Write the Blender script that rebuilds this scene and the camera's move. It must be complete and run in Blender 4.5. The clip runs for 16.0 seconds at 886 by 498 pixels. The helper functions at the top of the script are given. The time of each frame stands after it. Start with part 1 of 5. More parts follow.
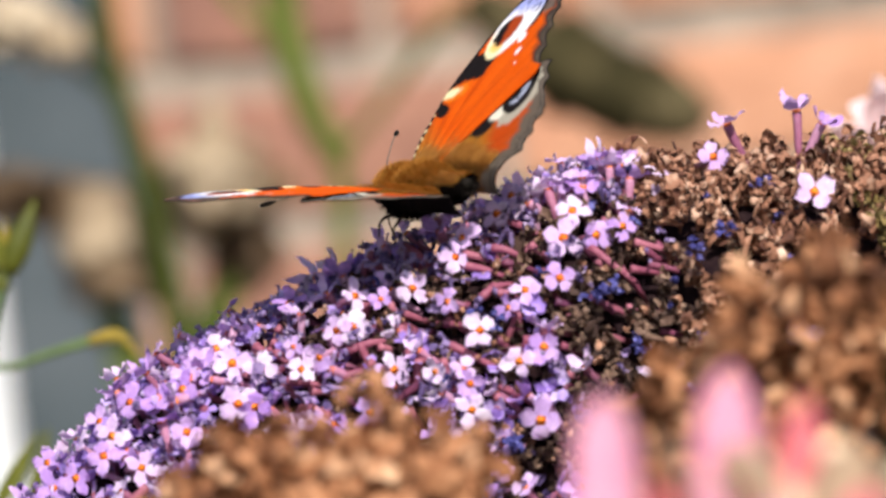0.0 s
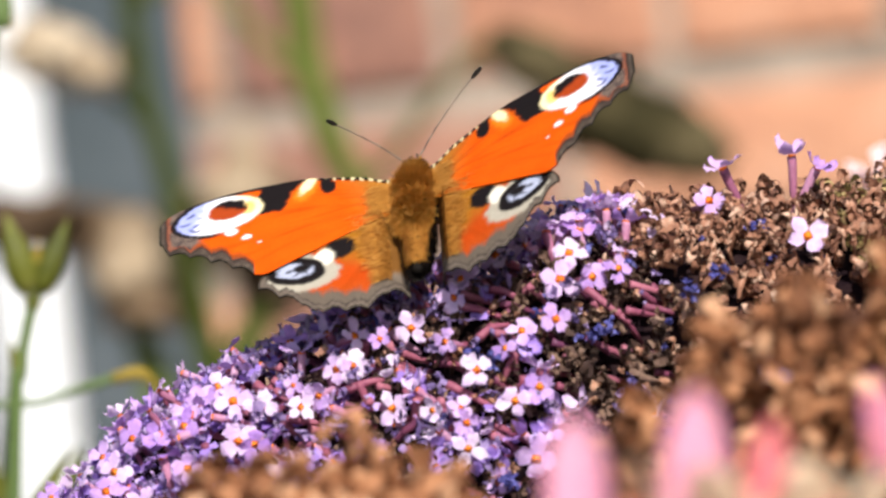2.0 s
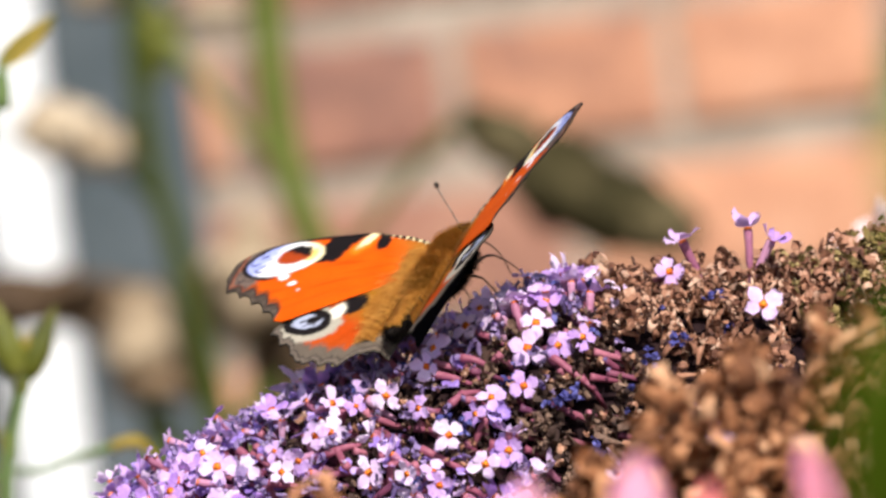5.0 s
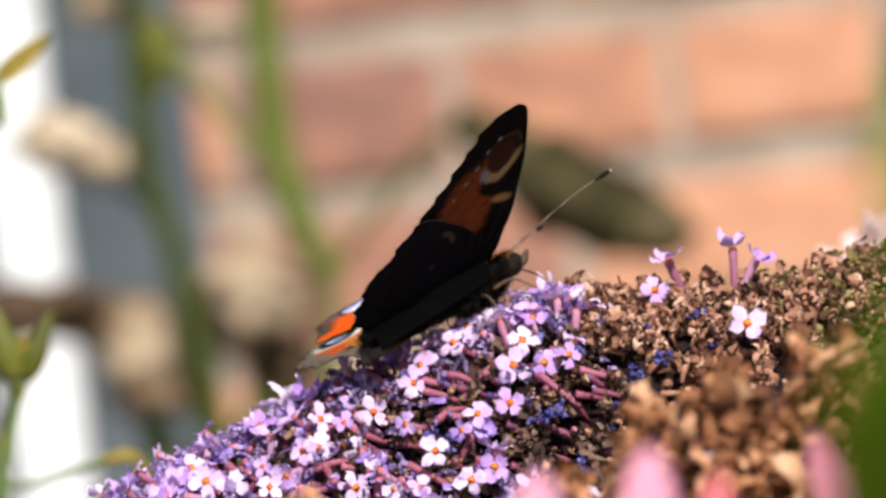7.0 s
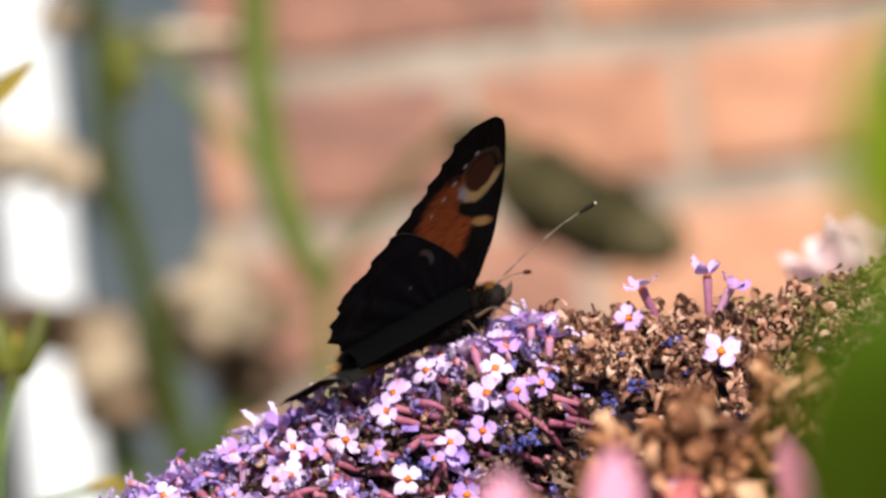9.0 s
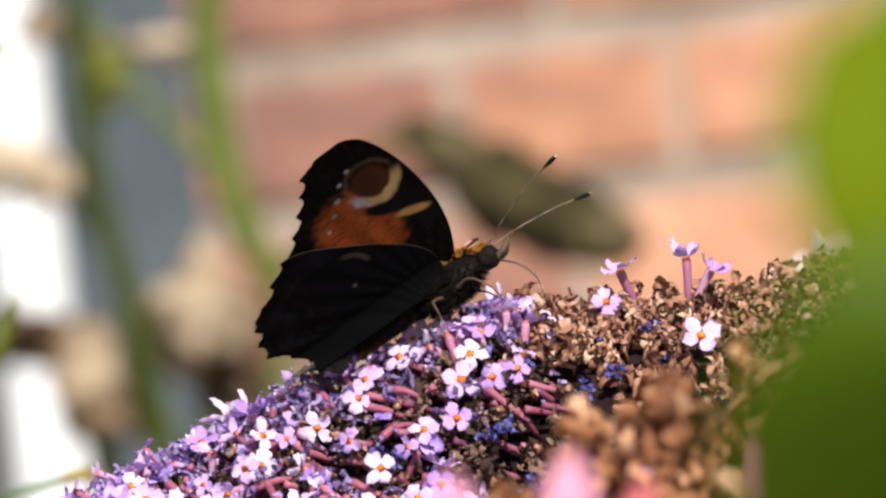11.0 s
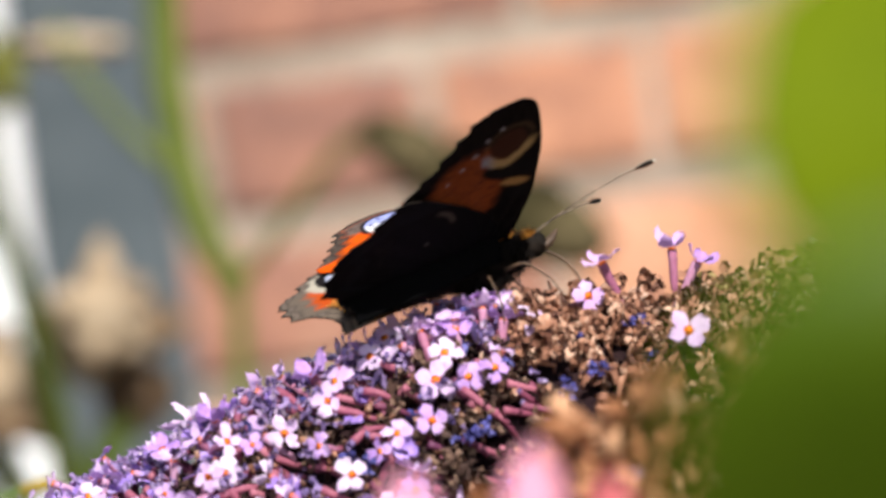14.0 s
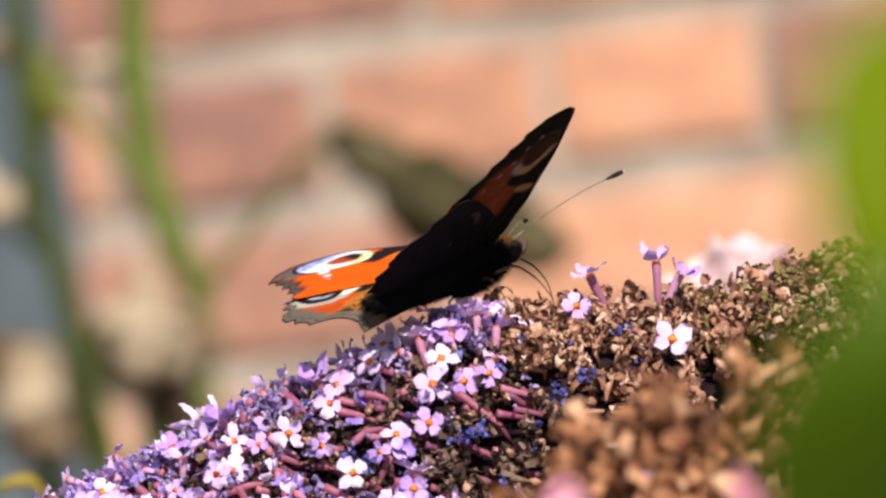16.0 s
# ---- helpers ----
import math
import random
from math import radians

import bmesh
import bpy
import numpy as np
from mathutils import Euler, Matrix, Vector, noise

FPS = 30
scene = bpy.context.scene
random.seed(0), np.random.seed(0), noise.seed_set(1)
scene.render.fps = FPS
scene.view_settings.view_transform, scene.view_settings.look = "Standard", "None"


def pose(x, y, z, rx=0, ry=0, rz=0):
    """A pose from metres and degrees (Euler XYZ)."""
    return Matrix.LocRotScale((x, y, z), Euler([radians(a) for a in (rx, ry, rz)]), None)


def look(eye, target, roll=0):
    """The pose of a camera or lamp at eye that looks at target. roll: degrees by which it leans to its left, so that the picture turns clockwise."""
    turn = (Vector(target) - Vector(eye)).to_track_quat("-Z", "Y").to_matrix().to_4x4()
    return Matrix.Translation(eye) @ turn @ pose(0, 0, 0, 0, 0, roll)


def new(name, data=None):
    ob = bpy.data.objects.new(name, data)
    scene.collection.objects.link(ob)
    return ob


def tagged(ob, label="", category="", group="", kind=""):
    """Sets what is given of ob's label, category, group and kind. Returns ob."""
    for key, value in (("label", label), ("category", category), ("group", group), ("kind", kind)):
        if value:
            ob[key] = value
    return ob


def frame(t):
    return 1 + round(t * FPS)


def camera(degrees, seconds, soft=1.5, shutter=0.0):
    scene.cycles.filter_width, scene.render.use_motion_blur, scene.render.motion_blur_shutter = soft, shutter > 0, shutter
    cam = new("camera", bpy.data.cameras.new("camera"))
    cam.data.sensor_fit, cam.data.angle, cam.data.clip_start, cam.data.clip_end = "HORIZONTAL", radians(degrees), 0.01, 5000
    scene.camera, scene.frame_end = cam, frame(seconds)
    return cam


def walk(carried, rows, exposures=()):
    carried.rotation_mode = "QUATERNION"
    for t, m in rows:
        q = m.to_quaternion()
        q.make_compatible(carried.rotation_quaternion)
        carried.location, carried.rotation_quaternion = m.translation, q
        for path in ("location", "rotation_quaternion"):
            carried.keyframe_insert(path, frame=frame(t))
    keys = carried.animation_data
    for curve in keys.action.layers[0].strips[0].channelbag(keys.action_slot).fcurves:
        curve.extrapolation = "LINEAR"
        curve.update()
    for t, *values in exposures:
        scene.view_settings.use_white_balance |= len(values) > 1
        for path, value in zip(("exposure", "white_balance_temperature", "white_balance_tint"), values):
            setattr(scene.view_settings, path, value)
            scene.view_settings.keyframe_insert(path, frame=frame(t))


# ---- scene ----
TAU = math.tau
MM = 0.001

# camera: a long lens, focused on the flower head
cam = camera(4.827, 16.0, soft=2.6)
cam.data.dof.use_dof = True
cam.data.dof.focus_distance = 1.238
cam.data.dof.aperture_fstop = 59.0
cam.data.dof.aperture_blades = 0
# the camera and the plants lean against the level wall
LEAN = Matrix.Translation((0, 0, 1.2)) @ Matrix.Rotation(radians(6.3), 4, "Y") @ Matrix.Translation((0, 0, -1.2))
# seconds, place, tilt, roll, pan
PATH = [(0, -0.0147, -1.1832, 1.1998, -0.217, -0.350, -0.700), (0.5, -0.0080, -1.1890, 1.1998, -0.206, -0.266, -0.379),
        (1, -0.0078, -1.1954, 1.1999, -0.136, -0.141, -0.369), (1.5, -0.0041, -1.1966, 1.2000, -0.066, -0.095, -0.195),
        (2, -0.0047, -1.2008, 1.2000, -0.001, 0.006, -0.222), (2.5, -0.0044, -1.2054, 1.2001, 0.061, -0.012, -0.225),
        (3, -0.0018, -1.2161, 1.2001, 0.153, -0.141, -0.132), (3.5, 0.0021, -1.2686, 1.2004, 0.198, -0.465, -0.046),
        (4, 0.0019, -1.2600, 1.2003, 0.286, -0.577, -0.051), (6.5, -0.0001, -1.2683, 1.2005, 0.424, -0.275, -0.157),
        (7, 0.0028, -1.2736, 1.2005, 0.456, -0.221, -0.090), (7.5, 0.0050, -1.2748, 1.2006, 0.429, -0.059, -0.044),
        (8, 0.0061, -1.2697, 1.2006, 0.510, 0.024, -0.021), (8.5, 0.0075, -1.2680, 1.2006, 0.589, -0.032, 0.008),
        (9, 0.0093, -1.2689, 1.2005, 0.607, -0.129, 0.055), (11.5, 0.0120, -1.2243, 1.2000, 0.537, -0.474, 0.015),
        (12, 0.0122, -1.2093, 1.2000, 0.530, -0.255, 0.010), (12.5, 0.0124, -1.1992, 1.1999, 0.526, -0.121, -0.001),
        (13, 0.0129, -1.1888, 1.1996, 0.541, -0.562, -0.008), (13.5, 0.0129, -1.1752, 1.1992, 0.548, -1.060, -0.031),
        (14, 0.0124, -1.1727, 1.1992, 0.581, -1.177, -0.099), (14.5, 0.0130, -1.1981, 1.1993, 0.513, -1.220, -0.165),
        (15, 0.0042, -1.2789, 1.2004, 0.427, -0.770, -0.731), (15.5, 0.0014, -1.2833, 1.2007, 0.510, -0.177, -0.827),
        (16, -0.0032, -1.2386, 1.2002, 0.566, -0.658, -0.829)]
walk(cam, [(t, LEAN @ pose(x, y, z, 90 + tilt, 0, pan) @ pose(0, 0, 0, 0, 0, roll)) for t, x, y, z, tilt, roll, pan in PATH],
     [(0, 0.37), (4, 0.44), (7, 0.40), (9, 0.50), (12, 0.50), (14, 0.55), (15.5, 0.52), (16, 0.50)])

# daylight: high sun in front of the wall
SUN_FROM = Vector((0.16, -0.75, 0.64)).normalized()
world = bpy.data.worlds.new("sky")
scene.world = world
world.use_nodes = True
wn = world.node_tree.nodes
sky = wn.new("ShaderNodeTexSky")
sky.sky_type, sky.sun_disc = "NISHITA", False
sky.sun_elevation = math.asin(SUN_FROM.z)
sky.sun_rotation = math.atan2(SUN_FROM.x, SUN_FROM.y)
world.node_tree.links.new(sky.outputs[0], wn["Background"].inputs[0])
wn["Background"].inputs[1].default_value = 0.10
sun = new("sun", bpy.data.lights.new("sun", "SUN"))
sun.data.energy, sun.data.angle, sun.data.color = 5.0, radians(0.53), (1.0, 0.965, 0.90)
sun.matrix_world = look(SUN_FROM * 20, (0, 0, 0))


# ---- materials ----
def nodes_of(name):
    m = bpy.data.materials.new(name)
    m.use_nodes = True
    nt = m.node_tree
    return m, nt, nt.nodes["Principled BSDF"], nt.nodes["Material Output"]


def add(nt, kind, **kw):
    n = nt.nodes.new(kind)
    for k, v in kw.items():
        n.inputs[k].default_value = v
    return n


def ramp(nt, src, stops):
    r = nt.nodes.new("ShaderNodeValToRGB")
    els = r.color_ramp.elements
    while len(els) < len(stops):
        els.new(0.5)
    for e, (p, c) in zip(els, stops):
        e.position, e.color = p, (*c, 1)
    nt.links.new(src, r.inputs[0])
    return r.outputs[0]


def mixed(nt, fac, a, b, mode="MIX"):
    n = nt.nodes.new("ShaderNodeMix")
    n.data_type, n.blend_type = "RGBA", mode
    if isinstance(fac, float):
        n.inputs[0].default_value = fac
    else:
        nt.links.new(fac, n.inputs[0])
    for s, v in ((6, a), (7, b)):
        if isinstance(v, tuple):
            n.inputs[s].default_value = (*v, 1)
        else:
            nt.links.new(v, n.inputs[s])
    return n.outputs[2]


def bumped(nt, bsdf, height, strength, distance):
    b = add(nt, "ShaderNodeBump", Strength=strength, Distance=distance)
    nt.links.new(height, b.inputs["Height"])
    nt.links.new(b.outputs[0], bsdf.inputs["Normal"])


def speckled(name, stops, size, rough=0.7, gloss=0.3, bump=0.3, thin=0.0, island=False, spread=1.0):
    """A surface whose colour runs over the stops by noise at two scales, and from piece to piece."""
    m, nt, bsdf, out = nodes_of(name)
    tex = nt.nodes.new("ShaderNodeTexCoord")
    big = add(nt, "ShaderNodeTexNoise", Scale=1 / size, Detail=3.0)
    fine = add(nt, "ShaderNodeTexNoise", Scale=9 / size, Detail=4.0)
    for n in (big, fine):
        nt.links.new(tex.outputs["Object"], n.inputs["Vector"])
    if island:
        rnd = nt.nodes.new("ShaderNodeNewGeometry").outputs["Random Per Island"]
    else:
        rnd = nt.nodes.new("ShaderNodeObjectInfo").outputs["Random"]
    s = nt.nodes.new("ShaderNodeMath")
    s.operation = "MULTIPLY_ADD"
    nt.links.new(rnd, s.inputs[0])
    s.inputs[1].default_value = spread
    nt.links.new(big.outputs[0], s.inputs[2])
    s2 = nt.nodes.new("ShaderNodeMath")
    s2.operation = "MULTIPLY_ADD"
    nt.links.new(fine.outputs[0], s2.inputs[0])
    s2.inputs[1].default_value = 0.5
    nt.links.new(s.outputs[0], s2.inputs[2])
    rng = add(nt, "ShaderNodeMapRange")
    rng.inputs[1].default_value, rng.inputs[2].default_value = 0.55, 0.95 + spread
    nt.links.new(s2.outputs[0], rng.inputs[0])
    col = ramp(nt, rng.outputs[0], stops)
    nt.links.new(col, bsdf.inputs["Base Color"])
    bsdf.inputs["Roughness"].default_value = rough
    bsdf.inputs["Specular IOR Level"].default_value = gloss
    if bump:
        bumped(nt, bsdf, fine.outputs[0], bump, size * 0.1)
    if thin:
        tr = nt.nodes.new("ShaderNodeBsdfTranslucent")
        nt.links.new(col, tr.inputs[0])
        mx = nt.nodes.new("ShaderNodeMixShader")
        mx.inputs[0].default_value = thin
        nt.links.new(bsdf.outputs[0], mx.inputs[1])
        nt.links.new(tr.outputs[0], mx.inputs[2])
        nt.links.new(mx.outputs[0], out.inputs[0])
    return m


M_PETAL = speckled("lilac_petal", [(0, (0.36, 0.18, 0.58)), (0.3, (0.57, 0.33, 0.75)), (0.6, (0.77, 0.53, 0.85)), (1, (0.91, 0.76, 0.91))], 0.004, 0.5, gloss=0.15, bump=0.5, thin=0.3)
M_PETAL_STUFF = speckled("lilac_petal_small", [(0, (0.18, 0.09, 0.38)), (0.5, (0.46, 0.30, 0.77)), (1, (0.82, 0.68, 0.93))], 0.004, 0.5, gloss=0.15, bump=0.3, thin=0.25, island=True)
M_THROAT = speckled("orange_throat", [(0, (0.70, 0.10, 0.006)), (1, (0.92, 0.26, 0.02))], 0.002, 0.6, spread=0.4)
M_TUBE = speckled("mauve_tube", [(0, (0.24, 0.07, 0.13)), (0.5, (0.46, 0.17, 0.28)), (1, (0.64, 0.37, 0.55))], 0.004, 0.5, thin=0.2)
M_TUBE_STUFF = speckled("mauve_tube_small", [(0, (0.09, 0.025, 0.07)), (0.5, (0.26, 0.065, 0.11)), (1, (0.46, 0.16, 0.21))], 0.004, 0.5, thin=0.1, island=True)
M_SHRIVEL = speckled("shrivelled_grey_violet", [(0, (0.035, 0.02, 0.08)), (0.35, (0.13, 0.085, 0.215)), (0.7, (0.31, 0.215, 0.42)), (1, (0.58, 0.46, 0.54))], 0.003, 0.7, thin=0.1, island=True)
M_WITHER = speckled("withered_brown", [(0, (0.020, 0.009, 0.008)), (0.30, (0.14, 0.055, 0.033)), (0.64, (0.40, 0.19, 0.115)), (1, (0.78, 0.54, 0.40))], 0.003, 0.7, thin=0.12, island=True)
M_FADED = speckled("faded_brown", [(0, (0.018, 0.010, 0.010)), (0.5, (0.085, 0.045, 0.034)), (1, (0.32, 0.20, 0.14))], 0.003, 0.8, thin=0.08, island=True)
M_WITHER_NEAR = speckled("withered_tan", [(0, (0.05, 0.017, 0.008)), (0.4, (0.27, 0.105, 0.043)), (0.7, (0.49, 0.225, 0.108)), (1, (0.72, 0.44, 0.265))], 0.004, 0.8, thin=0.15, island=True)
M_BLUE = speckled("withered_violet", [(0, (0.02, 0.018, 0.08)), (0.6, (0.07, 0.065, 0.26)), (1, (0.20, 0.19, 0.48))], 0.003, 0.7, thin=0.15, island=True)
M_GREENISH = speckled("olive_calyx", [(0, (0.07, 0.05, 0.016)), (0.6, (0.21, 0.145, 0.046)), (1, (0.50, 0.37, 0.17))], 0.004, 0.8, thin=0.15, island=True)
# near-black: the shade deep between the florets is put into this colour
M_GAP_SHADE = speckled("core_gap_shade", [(0, (0.008, 0.004, 0.006)), (1, (0.03, 0.016, 0.016))], 0.004, 0.95, gloss=0.05, spread=0.0)
M_STEM = speckled("green_stem", [(0, (0.045, 0.08, 0.02)), (0.6, (0.085, 0.13, 0.035)), (1, (0.15, 0.20, 0.07))], 0.02, 0.6)
M_STALK = speckled("garden_stalk", [(0, (0.035, 0.055, 0.006)), (0.5, (0.075, 0.10, 0.012)), (1, (0.16, 0.19, 0.045))], 0.03, 0.6, gloss=0.15, thin=0.1)
M_STALK_DARK = speckled("dark_stalk", [(0, (0.022, 0.032, 0.004)), (0.5, (0.048, 0.062, 0.008)), (1, (0.11, 0.12, 0.03))], 0.03, 0.7, gloss=0.1, thin=0.1)
# the leaf green twice: sunlight in the first colour, shade in the second
M_LEAF_LIT = speckled("leaf_green_lit", [(0, (0.05, 0.10, 0.001)), (0.5, (0.095, 0.145, 0.001)), (1, (0.15, 0.19, 0.002))], 0.012, 0.5, gloss=0.03, thin=0.30, spread=0.3)
M_LEAF_SHADED = speckled("leaf_green_shaded", [(0, (0.03, 0.072, 0.002)), (0.5, (0.052, 0.10, 0.003)), (1, (0.085, 0.13, 0.007))], 0.012, 0.42, gloss=0.14, thin=0.3, spread=0.3)
M_LEAF_DARK = speckled("spent_olive", [(0, (0.018, 0.015, 0.007)), (0.5, (0.046, 0.038, 0.017)), (1, (0.15, 0.115, 0.062))], 0.02, 0.9, gloss=0.04, spread=0.4)
M_SEED = speckled("dry_seed_head", [(0, (0.13, 0.085, 0.05)), (0.5, (0.32, 0.235, 0.15)), (1, (0.58, 0.47, 0.34))], 0.02, 0.85, spread=0.5)
M_SEED_DARK = speckled("brown_seed_head", [(0, (0.04, 0.022, 0.012)), (0.6, (0.11, 0.068, 0.036)), (1, (0.20, 0.13, 0.075))], 0.02, 0.85, spread=0.4)
M_BUD = speckled("green_bud", [(0, (0.06, 0.068, 0.008)), (0.6, (0.14, 0.145, 0.018)), (1, (0.30, 0.28, 0.09))], 0.006, 0.5, thin=0.2, spread=0.4)
M_YELLOWED = speckled("yellowed_leaf", [(0, (0.15, 0.14, 0.02)), (0.5, (0.36, 0.25, 0.035)), (1, (0.52, 0.35, 0.06))], 0.006, 0.6, thin=0.3, spread=0.3)
M_PINK = speckled("pink_petal", [(0, (0.90, 0.28, 0.42)), (0.4, (0.94, 0.44, 0.60)), (1, (0.96, 0.68, 0.80))], 0.006, 0.45, thin=0.4, spread=0.6)
M_BLUSH = speckled("blush_petal", [(0, (0.94, 0.64, 0.65)), (1, (0.97, 0.84, 0.83))], 0.006, 0.5, thin=0.4, spread=0.6)
M_CREAM = speckled("cream_petal", [(0, (0.90, 0.60, 0.40)), (1, (0.95, 0.82, 0.60))], 0.006, 0.5, thin=0.3, spread=0.5)
M_SALMON = speckled("salmon_petal", [(0, (0.88, 0.20, 0.24)), (0.5, (0.93, 0.34, 0.38)), (1, (0.96, 0.55, 0.58))], 0.006, 0.5, thin=0.4, spread=0.6)
M_BRICK = speckled("orange_brick", [(0, (0.20, 0.10, 0.075)), (0.3, (0.38, 0.178, 0.108)), (0.6, (0.51, 0.25, 0.148)), (1, (0.54, 0.31, 0.215))], 0.03, 0.9, bump=0.6, spread=0.35)
M_BRICK_BROWN = speckled("brown_brick", [(0, (0.12, 0.066, 0.055)), (0.4, (0.22, 0.108, 0.08)), (0.7, (0.32, 0.152, 0.102)), (1, (0.36, 0.205, 0.145))], 0.03, 0.9, bump=0.6, spread=0.35)
M_BRICK_FAR = speckled("orange_brick_far", [(0, (0.22, 0.10, 0.07)), (0.5, (0.46, 0.20, 0.12)), (1, (0.58, 0.32, 0.21))], 0.06, 0.9, bump=0.5, island=True, spread=0.7)
M_MORTAR = speckled("lime_mortar", [(0, (0.18, 0.14, 0.108)), (0.5, (0.28, 0.222, 0.175)), (1, (0.38, 0.312, 0.25))], 0.05, 0.95, bump=0.6, spread=0.0)
M_PIPE = speckled("white_plastic", [(0, (0.68, 0.69, 0.70)), (1, (0.82, 0.82, 0.82))], 0.2, 0.35, bump=0.02, spread=0.0)
M_SLATE = speckled("slate_plastic", [(0, (0.042, 0.056, 0.064)), (1, (0.080, 0.094, 0.104))], 0.08, 0.45, bump=0.05, spread=0.0)
M_OLIVE_BOARD = speckled("olive_board", [(0, (0.085, 0.078, 0.05)), (1, (0.15, 0.135, 0.09))], 0.15, 0.8, bump=0.1, spread=0.0)
M_SOIL = speckled("garden_soil", [(0, (0.035, 0.025, 0.016)), (0.6, (0.09, 0.065, 0.04)), (1, (0.16, 0.12, 0.08))], 0.15, 0.95, bump=0.8, spread=0.0)
M_FUR = speckled("golden_fur", [(0, (0.30, 0.115, 0.014)), (0.5, (0.54, 0.23, 0.034)), (1, (0.68, 0.36, 0.085))], 0.003, 0.6, bump=0.0, island=True, thin=0.3)
M_BLACKFUR = speckled("black_fur", [(0, (0.005, 0.004, 0.004)), (1, (0.016, 0.012, 0.010))], 0.003, 0.8, gloss=0.04, bump=0.0, island=True, spread=0.5)
M_CHITIN = speckled("dark_chitin", [(0, (0.006, 0.005, 0.004)), (1, (0.018, 0.013, 0.010))], 0.002, 0.7, gloss=0.06, spread=0.0)
M_ANTENNA = speckled("antenna_brown", [(0, (0.035, 0.024, 0.018)), (1, (0.24, 0.18, 0.13))], 0.0012, 0.5, spread=0.0)
M_LEG = speckled("leg_brown", [(0, (0.03, 0.018, 0.012)), (1, (0.12, 0.07, 0.04))], 0.002, 0.5, spread=0.0)
M_PALE = speckled("pale_tip", [(0, (0.5, 0.45, 0.36)), (1, (0.75, 0.7, 0.6))], 0.002, 0.5, spread=0.0)


def wing_material():
    m, nt, bsdf, out = nodes_of("wing_scales")
    at = nt.nodes.new("ShaderNodeAttribute")
    at.attribute_name = "scales"
    tex = nt.nodes.new("ShaderNodeTexCoord")
    n = add(nt, "ShaderNodeTexNoise", Scale=5200.0, Detail=2.0)
    nt.links.new(tex.outputs["Object"], n.inputs["Vector"])
    g = ramp(nt, n.outputs[0], [(0.25, (0.72, 0.72, 0.72)), (0.75, (1, 1, 1))])
    col = mixed(nt, 1.0, at.outputs["Color"], g, "MULTIPLY")
    nt.links.new(col, bsdf.inputs["Base Color"])
    bsdf.inputs["Roughness"].default_value = 0.7
    bsdf.inputs["Specular IOR Level"].default_value = 0.03
    bumped(nt, bsdf, n.outputs[0], 0.25, 0.0001)
    return m


M_WING = wing_material()


# ---- mesh helpers ----
def mesh_of(name, verts, faces, mats, index=None, smooth=True):
    me = bpy.data.meshes.new(name)
    me.from_pydata([tuple(v) for v in verts], [], faces)
    for m in (mats if isinstance(mats, (list, tuple)) else [mats]):
        me.materials.append(m)
    if index is not None:
        me.polygons.foreach_set("material_index", index)
    me.polygons.foreach_set("use_smooth", [smooth] * len(faces))
    me.update()
    return me


def part(name, me, parent, m=None, label=""):
    ob = new(name, me)
    ob.parent = parent
    if m is not None:
        ob.matrix_basis = m
    return tagged(ob, label)


def empty(name, m, label, category, group="", kind="", lean=True):
    ob = new(name)
    ob.empty_display_size = 0.01
    ob.matrix_basis = LEAN @ m if lean else m
    return tagged(ob, label, category, group, kind)


def tube(points, radii, sides=8, caps=True):
    """Vertices and faces of a tube along points, with a radius at each."""
    pts = [Vector(p) for p in points]
    verts, faces, side = [], [], None
    for i, p in enumerate(pts):
        d = (pts[min(i + 1, len(pts) - 1)] - pts[max(i - 1, 0)]).normalized()
        if side is None:
            side = d.orthogonal().normalized()
        side = (side - d * side.dot(d)).normalized()
        up = d.cross(side)
        for k in range(sides):
            a = TAU * k / sides
            verts.append(p + (side * math.cos(a) + up * math.sin(a)) * radii[i])
    for i in range(len(pts) - 1):
        for k in range(sides):
            a, b = i * sides + k, i * sides + (k + 1) % sides
            faces.append((a, b, b + sides, a + sides))
    if caps:
        faces.append(tuple(range(sides))[::-1])
        n = (len(pts) - 1) * sides
        faces.append(tuple(range(n, n + sides)))
    return verts, faces


def curve_points(points, n):
    """n points on a smooth curve through the given ones."""
    p = [Vector(q) for q in points]
    p = [2 * p[0] - p[1]] + p + [2 * p[-1] - p[-2]]
    out, seg = [], len(p) - 3
    for i in range(n):
        f = i / (n - 1) * seg
        j = min(int(f), seg - 1)
        t = f - j
        a, b, c, d = p[j:j + 4]
        out.append(0.5 * ((2 * b) + (c - a) * t + (2 * a - 5 * b + 4 * c - d) * t * t + (3 * b - a - 3 * c + d) * t ** 3))
    return out


def tube_mesh(name, points, radii, mat, n=24, sides=8):
    pts = curve_points(points, n)
    rr = np.interp(np.linspace(0, 1, n), np.linspace(0, 1, len(radii)), radii)
    v, f = tube(pts, list(rr), sides)
    return mesh_of(name, v, f, mat)


class Heap:
    """Many small pieces gathered into one mesh."""

    def __init__(self):
        self.v, self.f = [], []

    def put(self, verts, faces, m=None):
        n = len(self.v)
        self.v += [m @ Vector(v) for v in verts] if m is not None else list(verts)
        self.f += [tuple(i + n for i in f) for f in faces]

    def mesh(self, name, mat, smooth=True):
        return mesh_of(name, self.v, self.f, mat, smooth=smooth)


def facing(origin, normal, turn=0.0):
    """A pose at origin whose z axis runs along normal."""
    q = Vector(normal).normalized().to_track_quat("Z", "Y").to_matrix().to_4x4()
    return Matrix.Translation(origin) @ q @ Matrix.Rotation(turn, 4, "Z")


